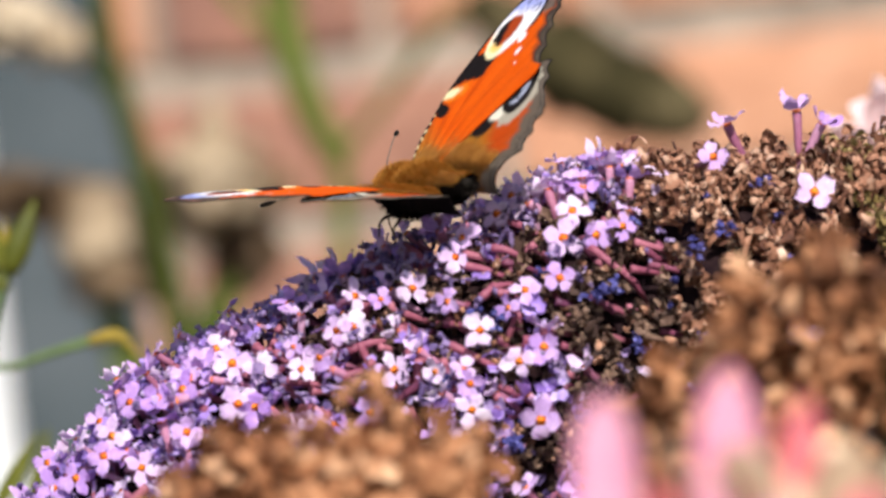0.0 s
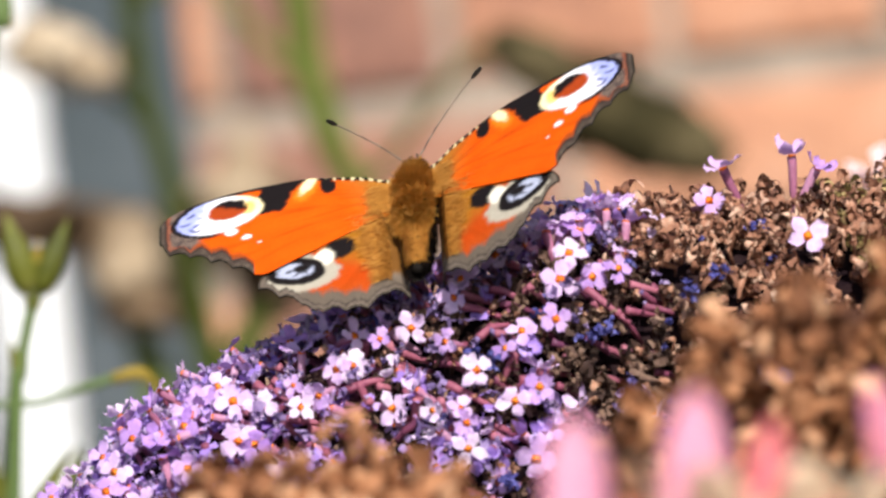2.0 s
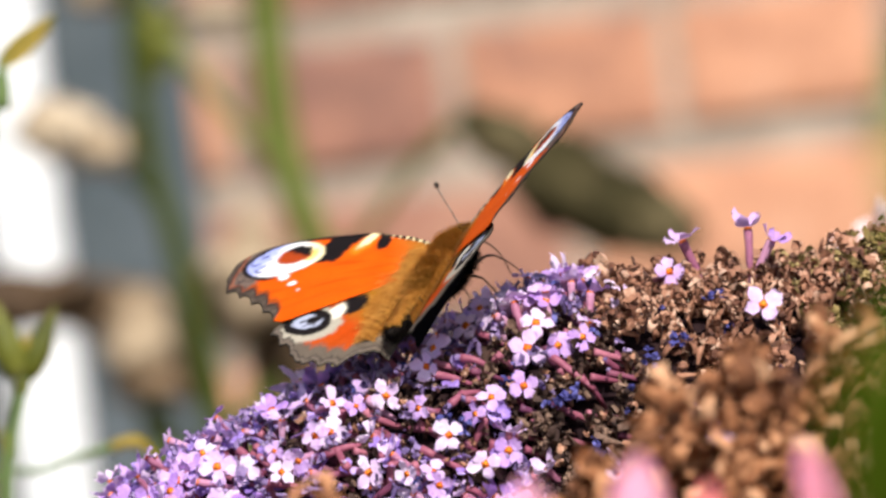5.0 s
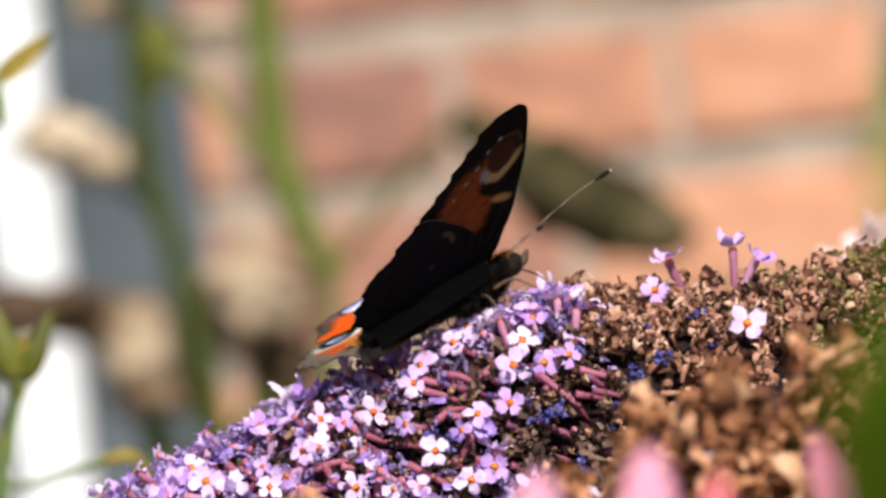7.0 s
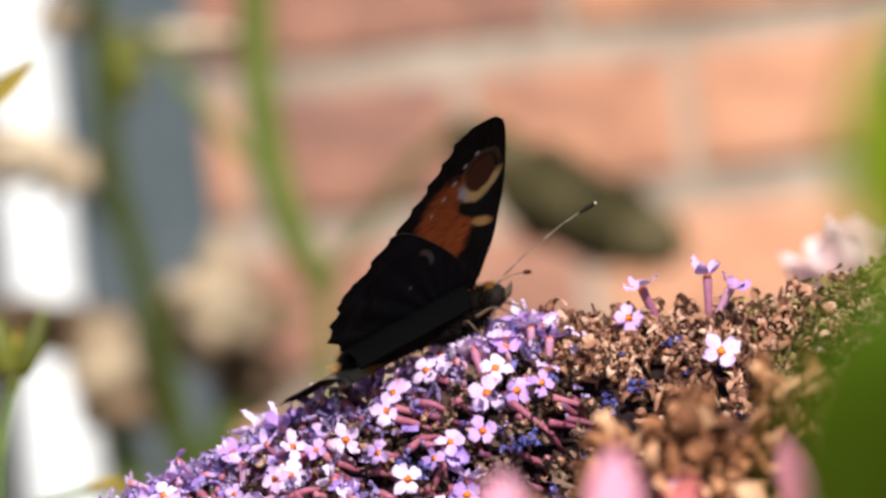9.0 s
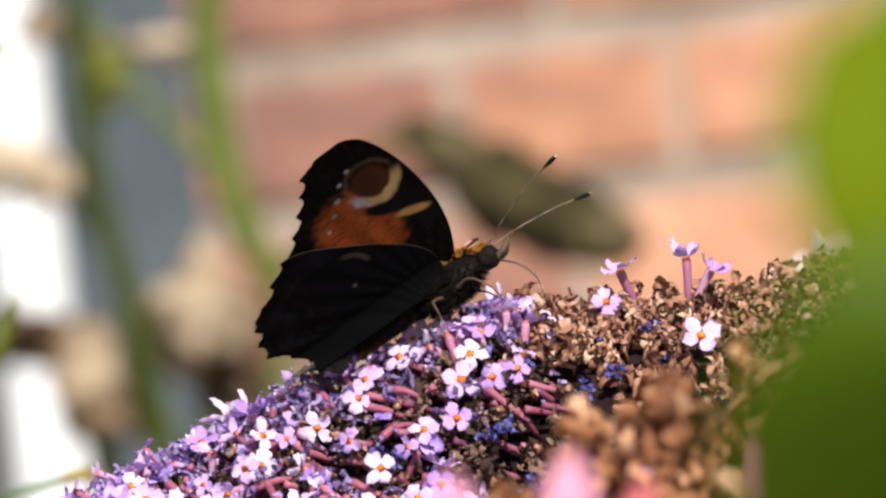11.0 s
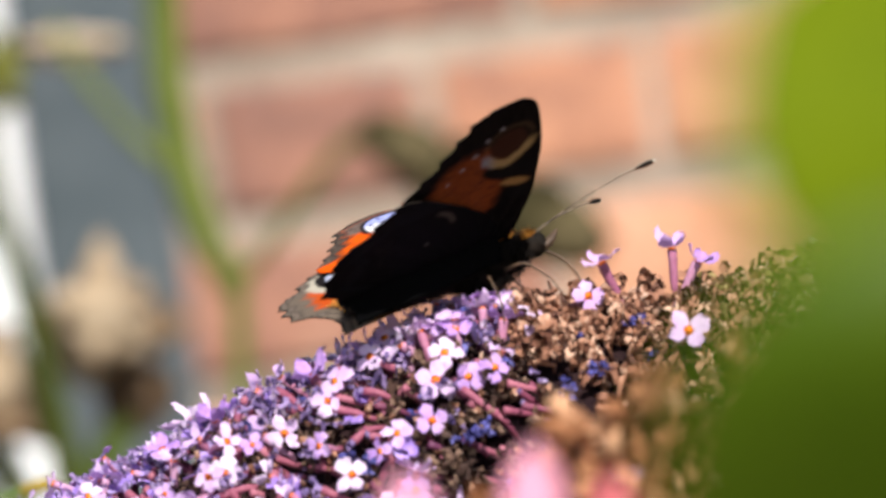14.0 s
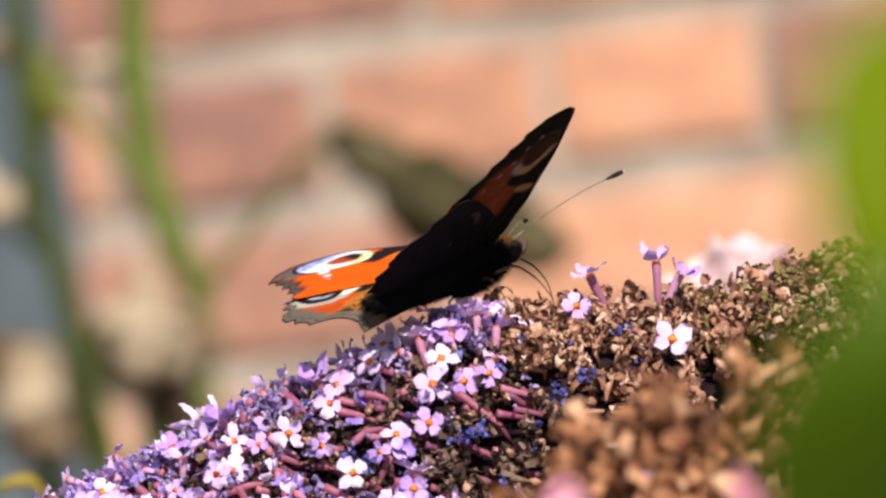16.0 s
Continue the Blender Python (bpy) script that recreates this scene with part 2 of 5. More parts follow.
def blob(name, size, mat, seed, rough=0.18, freq=1.4, rings=14, sides=20, split=0.0):
    """A lumpy rounded body of the given half sizes."""
    verts, faces = [], []
    off = Vector((seed * 7.3, seed * 3.1, seed * 1.7))
    for i in range(rings + 1):
        th = math.pi * i / rings
        for k in range(sides):
            a = TAU * k / sides
            d = Vector((math.sin(th) * math.cos(a), math.sin(th) * math.sin(a), math.cos(th)))
            r = 1 + rough * noise.noise(d * freq + off) + rough * 0.5 * noise.noise(d * freq * 3 + off)
            r *= 1 - split * abs(math.sin(a * 4)) ** 6 * math.sin(th)
            verts.append((d.x * size[0] * r, d.y * size[1] * r, d.z * size[2] * r))
    for i in range(rings):
        for k in range(sides):
            b = (k + 1) % sides
            faces.append((i * sides + k, (i + 1) * sides + k, (i + 1) * sides + b, i * sides + b))
    return mesh_of(name, verts, faces, mat)


def blade(length, width, bend=0.2, fold=0.15, rows=10, cols=4, wave=0.0, seed=0, tip=1.0):
    """A leaf or petal: grows along y from the origin, width across x, two-sided sheet with thickness."""
    verts, faces = [], []
    n = cols * 2 + 1
    for layer in (0, 1):
        for i in range(rows + 1):
            t = i / rows
            w = width * 0.5 * (math.sin(math.pi * min(1, t ** 0.8)) ** 0.7 * (1 - 0.25 * t) + 0.02) if tip else width * 0.5 * (0.35 + 0.65 * math.sin(math.pi * 0.5 * min(1, t * 1.6))) * math.sqrt(max(0.0, 1 - max(0, (t - 0.7) / 0.3) ** 2) + 0.01)
            for k in range(n):
                s = (k - cols) / cols
                z = bend * length * t * t + fold * abs(s) * w + wave * w * noise.noise(Vector((s * 1.5, t * 4, seed)))
                verts.append((s * w, t * length, z - layer * 0.02 * width))
    m = (rows + 1) * n
    for i in range(rows):
        for k in range(n - 1):
            a = i * n + k
            faces.append((a, a + 1, a + n + 1, a + n))
            faces.append((m + a, m + a + n, m + a + n + 1, m + a + 1))
    for i in range(rows):
        for a in (i * n, i * n + n - 1):
            faces.append((a, a + n, m + a + n, m + a))
    return verts, faces


# ---- ground ----
def build_ground():
    verts, faces = [], []
    ring = [-300, -80, -30, -12, -7] + [(-5 + 10 * i / 40) for i in range(41)] + [7, 12, 30, 80, 300]
    for y in ring:
        for x in ring:
            near = max(0.0, 1 - max(abs(x), abs(y)) / 8)
            verts.append((x, y, 0.05 * near * noise.noise(Vector((x * 2, y * 2, 0))) + 0.015))
    c = len(ring)
    for i in range(c - 1):
        for j in range(c - 1):
            faces.append((i * c + j, i * c + j + 1, (i + 1) * c + j + 1, (i + 1) * c + j))
    tagged(new("ground", mesh_of("ground", verts, faces, M_SOIL)), "dark brown garden soil, bare and crumbly", "ground", kind="structure")


# ---- brick wall and downpipe ----
WALL_Y = 4.27
JOINT_X, BED_Z, COURSE = 0.1460, 1.2762, 0.082


def brick_mesh(name, w, h, seed, mat=None):
    """One brick, its front at y = 0, with worn edges."""
    rnd = random.Random(seed)
    verts, faces = [], []
    nx, nz, d = 6, 4, 0.1
    for i in range(nx + 1):
        for k in range(nz + 1):
            x, z = (i / nx - 0.5) * w, (k / nz - 0.5) * h
            edge = i in (0, nx) or k in (0, nz)
            verts.append((x * (1 if not edge else 0.985 + rnd.uniform(-0.01, 0.01)), (0.0022 if edge else 0) + rnd.uniform(0, 0.0012), z * (1 if not edge else 0.97 + rnd.uniform(-0.02, 0.02))))
    for i in range(nx):
        for k in range(nz):
            a = i * (nz + 1) + k
            faces.append((a, a + nz + 1, a + nz + 2, a + 1))
    rim = [i * (nz + 1) for i in range(nx + 1)] + [nx * (nz + 1) + k for k in range(1, nz + 1)] + [i * (nz + 1) + nz for i in range(nx - 1, -1, -1)] + [k for k in range(nz - 1, 0, -1)]
    base = len(verts)
    for r in rim:
        x, y, z = verts[r]
        verts.append((x, d, z))
    m = len(rim)
    for i in range(m):
        j = (i + 1) % m
        faces.append((rim[j], rim[i], base + i, base + j))
    return mesh_of(name, verts, faces, mat or M_BRICK, smooth=False)


def build_wall():
    x0, x1, z1 = -6.0, 6.0, 2.7
    v = [(x, y, z) for x in (x0, x1) for y in (WALL_Y + 0.009, WALL_Y + 0.22) for z in (-0.05, z1)]
    f = [(0, 1, 5, 4), (2, 6, 7, 3), (0, 2, 3, 1), (4, 5, 7, 6), (1, 3, 7, 5), (0, 4, 6, 2)]
    wall = tagged(new("wall_north", mesh_of("wall_north", v, f, M_MORTAR, smooth=False)), "weathered orange brick garden wall with pale lime mortar", "wall", kind="structure")
    heads = [brick_mesh("brick", 0.107, 0.062, 10 + i) for i in range(4)]
    longs = [brick_mesh("brick", 0.222, 0.062, 20 + i) for i in range(4)]
    far = Heap()
    course0 = round(BED_Z / COURSE)
    zb = BED_Z + 0.010 - course0 * COURSE
    near = []
    for c in range(-1, 36):
        zc = zb + COURSE * c + 0.031
        if zc < 0.0 or zc > z1 - 0.03:
            continue
        header = (c - course0) % 2 == 0
        step = 0.116 if header else 0.232
        start = JOINT_X + 0.008 + (step - 0.016) / 2 + (0.0 if header else -0.058)
        n0 = int((x0 - start) / step) + 1
        n1 = int((x1 - start) / step) - 1
        for k in range(n0, n1 + 1):
            x = start + k * step
            if abs(x) < 0.62 and abs(zc - 1.25) < 0.4:
                near.append((x, zc, header))
            else:
                w, h = step - 0.016, 0.062
                far.put([(x + sx * w / 2, WALL_Y + y, zc + sz * h / 2) for sx in (-1, 1) for y in (0, 0.02) for sz in (-1, 1)],
                        [(0, 1, 5, 4), (0, 2, 3, 1), (4, 5, 7, 6), (1, 3, 7, 5), (0, 4, 6, 2)])
    tagged(part("brick_courses", far.mesh("brick_courses", M_BRICK_FAR, False), wall), kind="stuff")
    return wall, near, heads, longs


def lay_bricks(wall, near, heads, longs):
    rnd = random.Random(8)
    burnt = {True: brick_mesh("brick", 0.107, 0.062, 31, M_BRICK_BROWN), False: brick_mesh("brick", 0.222, 0.062, 32, M_BRICK_BROWN)}
    for x, z, header in near:
        me = rnd.choice(heads if header else longs)
        # some bricks are harder fired and browner
        if -0.13 < x < 0.0 or 0.27 < x < 0.38:
            me = burnt[header]
        part("brick", me, wall, Matrix.Translation((x + rnd.uniform(-1, 1) * MM, WALL_Y + rnd.uniform(-1.5, 1.5) * MM, z + rnd.uniform(-1, 1) * MM)))


def bevelled_box(name, centre, size, mat, bevel=0.004):
    bm = bmesh.new()
    bmesh.ops.create_cube(bm, size=1, matrix=Matrix.Translation(centre) @ Matrix.Diagonal((*size, 1)))
    bmesh.ops.bevel(bm, geom=bm.edges[:], offset=bevel, segments=2, affect="EDGES")
    me = bpy.data.meshes.new(name)
    bm.to_mesh(me)
    bm.free()
    me.materials.append(mat)
    return me


def build_pipe():
    """A slim white downpipe in front of the grey boards, with sockets and wall clips."""
    x, y, r = -0.2000, WALL_Y - 0.056, 0.0205
    pipe = empty("downpipe", Matrix.Translation((x, y, 0)), "slim white plastic rainwater downpipe in front of grey boards", "downpipe", lean=False)
    v, f = tube([(0, 0, z) for z in (0.02, 0.6, 1.2, 1.8, 2.65)], [r] * 5, 40)
    part("pipe", mesh_of("pipe", v, f, M_PIPE), pipe)
    for z in (0.5, 2.0):
        v, f = tube([(0, 0, z - 0.03), (0, 0, z - 0.028), (0, 0, z + 0.028), (0, 0, z + 0.03)], [r + 0.001, r + 0.004, r + 0.004, r + 0.001], 40)
        part("socket", mesh_of("socket", v, f, M_PIPE), pipe)
        part("bracket", bevelled_box("bracket", (0, 0.026, z), (0.07, 0.012, 0.03), M_PIPE), pipe)


def build_board():
    """Upright painted boards on the wall."""
    panel = empty("board_panel", Matrix.Translation((0, WALL_Y - 0.013, 0)), "upright slate grey and dull olive boards on the brick wall", "boards", lean=False)
    for x0, x1, mat in ((-0.232, -0.106, M_SLATE), (-0.372, -0.235, M_OLIVE_BOARD), (-0.512, -0.375, M_OLIVE_BOARD)):
        part("plank", bevelled_box("plank", ((x0 + x1) / 2, 0, 1.05), (x1 - x0, 0.024, 2.1), mat), panel, label="slate grey plank" if mat == M_SLATE else "dull olive plank")
    for z in (0.4, 1.8):
        part("rail", bevelled_box("rail", (-0.305, -0.0185, z), (0.40, 0.012, 0.06), M_OLIVE_BOARD), panel)


# ---- butterfly ----
HINGE = (2.0, 1.6, 1.2)
SWEEP_AT = 7.0


def lerp_curve(pts):
    xs, ys = [p[0] for p in pts], [p[1] for p in pts]

    def at(x):
        # smooth interpolation through the points
        i = max(0, min(len(xs) - 2, int(np.searchsorted(xs, x)) - 1))
        h = xs[i + 1] - xs[i]
        t = min(1.0, max(0.0, (x - xs[i]) / h))

        def slope(j):
            a, b = max(0, j - 1), min(len(xs) - 1, j + 1)
            return (ys[b] - ys[a]) / (xs[b] - xs[a])
        m0, m1 = slope(i) * h, slope(i + 1) * h
        return (2 * t ** 3 - 3 * t * t + 1) * ys[i] + (t ** 3 - 2 * t * t + t) * m0 + (3 * t * t - 2 * t ** 3) * ys[i + 1] + (t ** 3 - t * t) * m1
    return at


FORE_TOP = lerp_curve([(0, 9.4), (5, 11.6), (10, 12.7), (16, 13.0), (21, 12.6), (25, 11.8), (27.0, 11.0), (28.1, 9.9), (28.5, 9.2)])
FORE_LOW = lerp_curve([(0, 3.6), (5, 1.0), (10, -2.0), (14, -4.2), (16.3, -5.3), (17.8, -4.4), (19.5, -2.7), (21.5, -0.9), (23.5, 0.6), (25.2, 1.9), (26.6, 2.6), (27.5, 3.4), (28.0, 4.4), (28.5, 5.2)])
HIND_TOP = lerp_curve([(0, 7.5), (3, 7.8), (6, 6.6), (9, 4.2), (12, 1.2), (14.5, -1.6), (16.3, -4.0), (17.3, -6.0)])
HIND_LOW = lerp_curve([(0, -11.6), (2.0, -12.6), (4.2, -14.8), (6, -15.4), (8.5, -14.6), (10.2, -14.2), (11.0, -14.4), (11.9, -12.5), (13.5, -10.6), (15.2, -9.0), (16.5, -7.6), (17.3, -6.6)])


def blend(a, b, w):
    w = min(1.0, max(0.0, w))
    return tuple(p * (1 - w) + q * w for p, q in zip(a, b))


def soft(x, a, b):
    t = min(1.0, max(0.0, (x - a) / (b - a)))
    return t * t * (3 - 2 * t)


def ell(u, v, cu, cv, ru, rv, turn=0.0):
    c, s = math.cos(turn), math.sin(turn)
    du, dv = u - cu, v - cv
    return math.hypot((du * c + dv * s) / ru, (-du * s + dv * c) / rv)


RUST, BLACK, BROWN = (0.65, 0.080, 0.003), (0.012, 0.009, 0.009), (0.36, 0.13, 0.018)
YELLOW = (0.92, 0.52, 0.07)


def rag(u, v, k):
    """Ragged scale edges: noise at two scales."""
    return 0.42 * noise.noise(Vector((u * 0.9, v * 0.9, k))) + 0.30 * noise.noise(Vector((u * 3.1, v * 3.1, k + 9)))


def fore_colour(u, v, edge_out, edge_costa, base):
    """Upper side of the fore wing; edge_out and edge_costa are the distances to the outer and the front edge."""
    j = rag(u, v, 3)
    c = blend(RUST, (0.74, 0.105, 0.004), 0.5 + 0.5 * noise.noise(Vector((u * 0.35, v * 0.35, 1))))
    ray = noise.noise(Vector((math.atan2(u - 7, v + 1) * 22, v * 0.12, 2)))
    c = blend(c, (0.42, 0.03, 0.001), 0.45 * soft(ray, 0.1, 0.6))
    c = blend(c, BROWN, 1 - soft(v + 0.35 * (9 - u) + j, 2.5, 7.5))
    # front edge, black with cream ticks near the base
    band = (0.70, 0.58, 0.32) if math.sin(v * 6.0 + j) > 0.45 else BLACK
    c = blend(c, blend(band, BLACK, soft(v, 8.0, 9.5)), 1 - soft(edge_costa + 0.3 * j, 0.45, 0.8))
    # small black patch, cream patch running into orange, large black patch
    c = blend(c, (0.85, 0.24, 0.015), 0.7 * (1 - soft(ell(u, v, 10.4, 11.0, 2.4, 1.3, -0.4) + j * 0.5, 0.5, 1.2)))
    c = blend(c, (0.90, 0.74, 0.42), 1 - soft(ell(u, v, 11.7, 10.7, 2.3, 0.8, -0.45) + j * 0.5, 0.6, 1.1))
    c = blend(c, BLACK, 1 - soft(ell(u, v, 10.7, 8.4, 1.7, 0.95, 0.15) + j * 0.5, 0.85, 1.1))
    tri = max((v - 16.4 - 0.3 * (12 - u)) / 1.0, (11.7 + 0.42 * (12.5 - u) - v) / 1.0, (7.2 - u) / 1.0)
    c = blend(c, BLACK, 1 - soft(tri + j, -0.25, 0.25))
    # the eye: cream towards the body, lilac outward with a black outer line, maroon heart with a black cap
    e = ell(u, v, 8.7, 21.3, 3.6, 5.3, 0.12) + 0.07 * j
    c = blend(c, BLACK, (1 - soft(e, 1.12, 1.22)) * soft(v, 20.0, 22.5))
    fill = blend((0.92, 0.76, 0.44), (0.92, 0.87, 0.86), soft(v - 0.4 * (u - 9), 16.6, 19.2))
    fill = blend(fill, (0.36, 0.39, 0.72), soft(v + 0.3 * (u - 8) + 1.2 * j, 22.6, 24.6))
    tick = soft(noise.noise(Vector((u * 1.5, v * 1.0, 5))) + 0.3 * j, 0.06, 0.26) * soft(v, 22.8, 24.0)
    fill = blend(fill, (0.05, 0.055, 0.14), 0.8 * tick)
    c = blend(c, fill, 1 - soft(e, 0.93, 1.02))
    h = ell(u, v, 9.5, 20.3, 2.1, 2.5, 0.1) + 0.3 * j
    c = blend(c, YELLOW, 0.8 * (1 - soft(ell(u, v, 9.2, 17.9, 1.5, 1.0) + 0.3 * j, 0.6, 1.15)))
    c = blend(c, blend((0.36, 0.05, 0.010), BLACK, soft(u - 0.45 * (v - 20.3) + 0.6 * j, 9.5, 10.3)), 1 - soft(h, 0.84, 1.06))
    # white dots
    for du, dv, r in ((4.7, 19.9, 0.8), (3.1, 18.1, 0.62), (1.4, 16.6, 0.22)):
        c = blend(c, (0.95, 0.84, 0.84), 1 - soft(math.hypot((u - du) * 1.25, v - dv) + 0.25 * j, r * 0.7, r * 1.2))
    # dull tip and margin
    c = blend(c, blend((0.17, 0.12, 0.095), (0.07, 0.05, 0.045), soft(j, -0.2, 0.3)), soft(v + 0.25 * (8 - u) + j, 24.0, 25.0) if e > 1.1 else 0.0)
    g = edge_out + 0.7 * j
    # the margin narrows at the tip, where the eye meets it
    k = 1 - 0.5 * soft(v, 23, 26)
    c = blend(c, (0.34, 0.06, 0.01), (1 - soft(g, 2.4 * k, 3.4 * k)) * k)
    c = blend(c, blend((0.07, 0.05, 0.038), (0.16, 0.122, 0.095), soft(j, -0.1, 0.4)), 1 - soft(g, 1.5 * k, 2.3 * k))
    c = blend(c, (0.03, 0.022, 0.02), (1 - soft(abs(g - 1.7 * k - 0.3 * math.sin(v * 2.5)), 0.1, 0.5)) * 0.8)
    return blend(c, (0.03, 0.025, 0.02), 1 - soft(edge_out, 0.15, 0.45))


def hind_colour(u, v, edge_out, edge_costa, base):
    j = rag(u, v, 7)
    c = blend((0.50, 0.055, 0.004), (0.42, 0.07, 0.010), 0.5 + 0.5 * noise.noise(Vector((u * 0.4, v * 0.4, 6))))
    ray = noise.noise(Vector((math.atan2(u - 5, v + 1) * 18, v * 0.12, 4)))
    c = blend(c, (0.36, 0.05, 0.004), 0.5 * soft(ray, 0.1, 0.6))
    c = blend(c, (0.36, 0.14, 0.014), 1 - soft(math.hypot(u - 3, v * 0.9) + 2 * j, 8.0, 11.5))
    c = blend(c, (0.20, 0.085, 0.02), 1 - soft(v + 2 * j, 2.0, 4.8))
    c = blend(c, blend((0.22, 0.17, 0.13), (0.13, 0.10, 0.075), soft(-u, 8, 11)), 1 - soft(edge_out + 1.4 * j, 2.8, 4.4))
    # black patch, cream patch, then the dark eye with lilac spots
    c = blend(c, (0.42, 0.37, 0.29), 1 - soft(ell(u, v, -5.6, 12.6, 3.7, 5.2, -0.45) + 0.2 * j, 0.92, 1.1))
    c = blend(c, BLACK, 1 - soft(ell(u, v, -2.2, 7.4, 2.2, 1.9, -0.3) + 0.4 * j, 0.8, 1.1))
    c = blend(c, (0.82, 0.74, 0.60), 1 - soft(ell(u, v, -3.6, 9.4, 1.9, 1.35, -0.3) + 0.4 * j, 0.75, 1.1))
    eye = ell(u, v, -5.2, 12.8, 2.75, 3.8, -0.45) + 0.15 * j
    c = blend(c, BLACK, 1 - soft(eye, 0.93, 1.04))
    inner = ell(u, v, -5.1, 13.0, 1.6, 2.5, -0.45) + 0.4 * j
    spot = max(1 - soft(ell(u, v, -4.9, 12.0, 0.95, 1.1) + 0.5 * j, 0.7, 1.2), 0.8 * soft(noise.noise(Vector((u * 1.3, v * 0.9, 9))) + 0.3 * j, 0.12, 0.3))
    c = blend(c, blend((0.42, 0.44, 0.56), BLACK, spot), 1 - soft(inner, 0.85, 1.05))
    c = blend(c, (0.15, 0.115, 0.09), 1 - soft(edge_out + 0.8 * j, 0.8, 1.7))
    c = blend(c, (0.06, 0.045, 0.035), 1 - soft(edge_costa + 0.3 * j, 0.3, 0.8))
    c = blend(c, (0.04, 0.03, 0.026), (1 - soft(abs(edge_out - 1.2 + j), 0.1, 0.35)) * 0.7)
    return blend(c, (0.03, 0.025, 0.02), 1 - soft(edge_out, 0.15, 0.45))


def under_base(u, v, k):
    s = noise.noise(Vector((u * 3.2, v * 0.5, k))) + 0.6 * noise.noise(Vector((u * 1.2, v * 4.0, k + 3)))
    return blend((0.0012, 0.0011, 0.0011), (0.010, 0.008, 0.0072), 0.3 + 0.8 * s)


def fore_under(u, v, edge_out, edge_costa, base):
    j = 0.4 * noise.noise(Vector((u * 0.9, v * 0.9, 13)))
    c = under_base(u, v, 1)
    rust = (1 - soft(ell(u, v, 3.4, 13.5, 5.6, 7.6, -0.1) + 0.3 * j, 0.75, 1.1))
    c = blend(c, blend((0.23, 0.052, 0.012), (0.12, 0.03, 0.012), soft(noise.noise(Vector((u * 0.5, v * 2.6, 3))) + 0.5 * noise.noise(Vector((u * 3, v * 3, 5))), 0.0, 0.5)), rust)
    c = blend(c, (0.005, 0.005, 0.005), 1 - soft(ell(u, v, 10.6, 8.4, 2.0, 1.2, -0.5) + j * 0.3, 0.8, 1.1))
    c = blend(c, (0.40, 0.22, 0.075), (1 - soft(ell(u, v, 9.9, 11.0, 2.4, 0.75, -0.45) + j * 0.3, 0.7, 1.1)) * 0.9)
    c = blend(c, (0.005, 0.005, 0.005), 1 - soft(ell(u, v, 9.0, 13.9, 4.2, 1.7, -0.45) + j * 0.3, 0.8, 1.1))
    ring = ell(u, v, 8.6, 19.6, 3.4, 3.9, 0.0) + 0.2 * j
    c = blend(c, blend((0.42, 0.28, 0.12), (0.26, 0.26, 0.30), soft(7.5 - u, 0.0, 2.0)), (1 - soft(abs(ring - 0.92), 0.12, 0.3)) * (1 - soft(v, 17.6, 19.6)))
    c = blend(c, (0.20, 0.12, 0.06), (1 - soft(abs(ring - 0.9), 0.05, 0.16)) * soft(v, 19, 20.5) * 0.25)
    c = blend(c, (0.05, 0.018, 0.010), (1 - soft(ring, 0.6, 0.8)))
    for du, dv, r in ((7.4, 23.4, 0.4), (5.6, 22.2, 0.38), (4.1, 20.2, 0.42), (2.6, 18.4, 0.36), (0.8, 16.6, 0.28)):
        c = blend(c, (0.34, 0.31, 0.33), 0.85 * (1 - soft(math.hypot(u - du, v - dv), r * 0.4, r * 1.2)))
    return blend(c, under_base(u, v, 1), 1 - soft(edge_out + j, 1.6, 3.0))


def hind_under(u, v, edge_out, edge_costa, base):
    c = under_base(u, v, 2)
    c = blend(c, (0.003, 0.003, 0.004), 0.8 * soft(u + 0.5 * noise.noise(Vector((u, v, 4))), -8, -5))
    # a dark wavy band, a paler bluish band outside it, a grey streak
    wave = edge_out - 5.2 - 0.7 * math.sin(v * 1.1)
    c = blend(c, (0.006, 0.0064, 0.008), 0.7 * (1 - soft(abs(wave + 1.6), 0.5, 1.4)))
    c = blend(c, (0.002, 0.002, 0.002), 0.9 * (1 - soft(abs(wave), 0.2, 0.7)))
    # one pale curved streak in the middle, a small pale dot, and a black inner fold
    bow = ell(u, v, -1.2, 8.6, 3.4, 4.2, 0.2)
    c = blend(c, (0.075, 0.062, 0.05), (1 - soft(abs(bow - 0.72), 0.06, 0.16)) * soft(u, -1.6, -0.4) * (1 - soft(u, 1.6, 2.4)) * soft(v, 8.2, 9.4) * 0.8)
    c = blend(c, (0.09, 0.08, 0.07), 0.8 * (1 - soft(math.hypot(u + 1.9, v - 6.4), 0.15, 0.4)))
    return blend(c, (0.0014, 0.0014, 0.0016), 1 - soft(v + 0.5 * noise.noise(Vector((u * 2, v * 2, 8))), 2.2, 3.4))


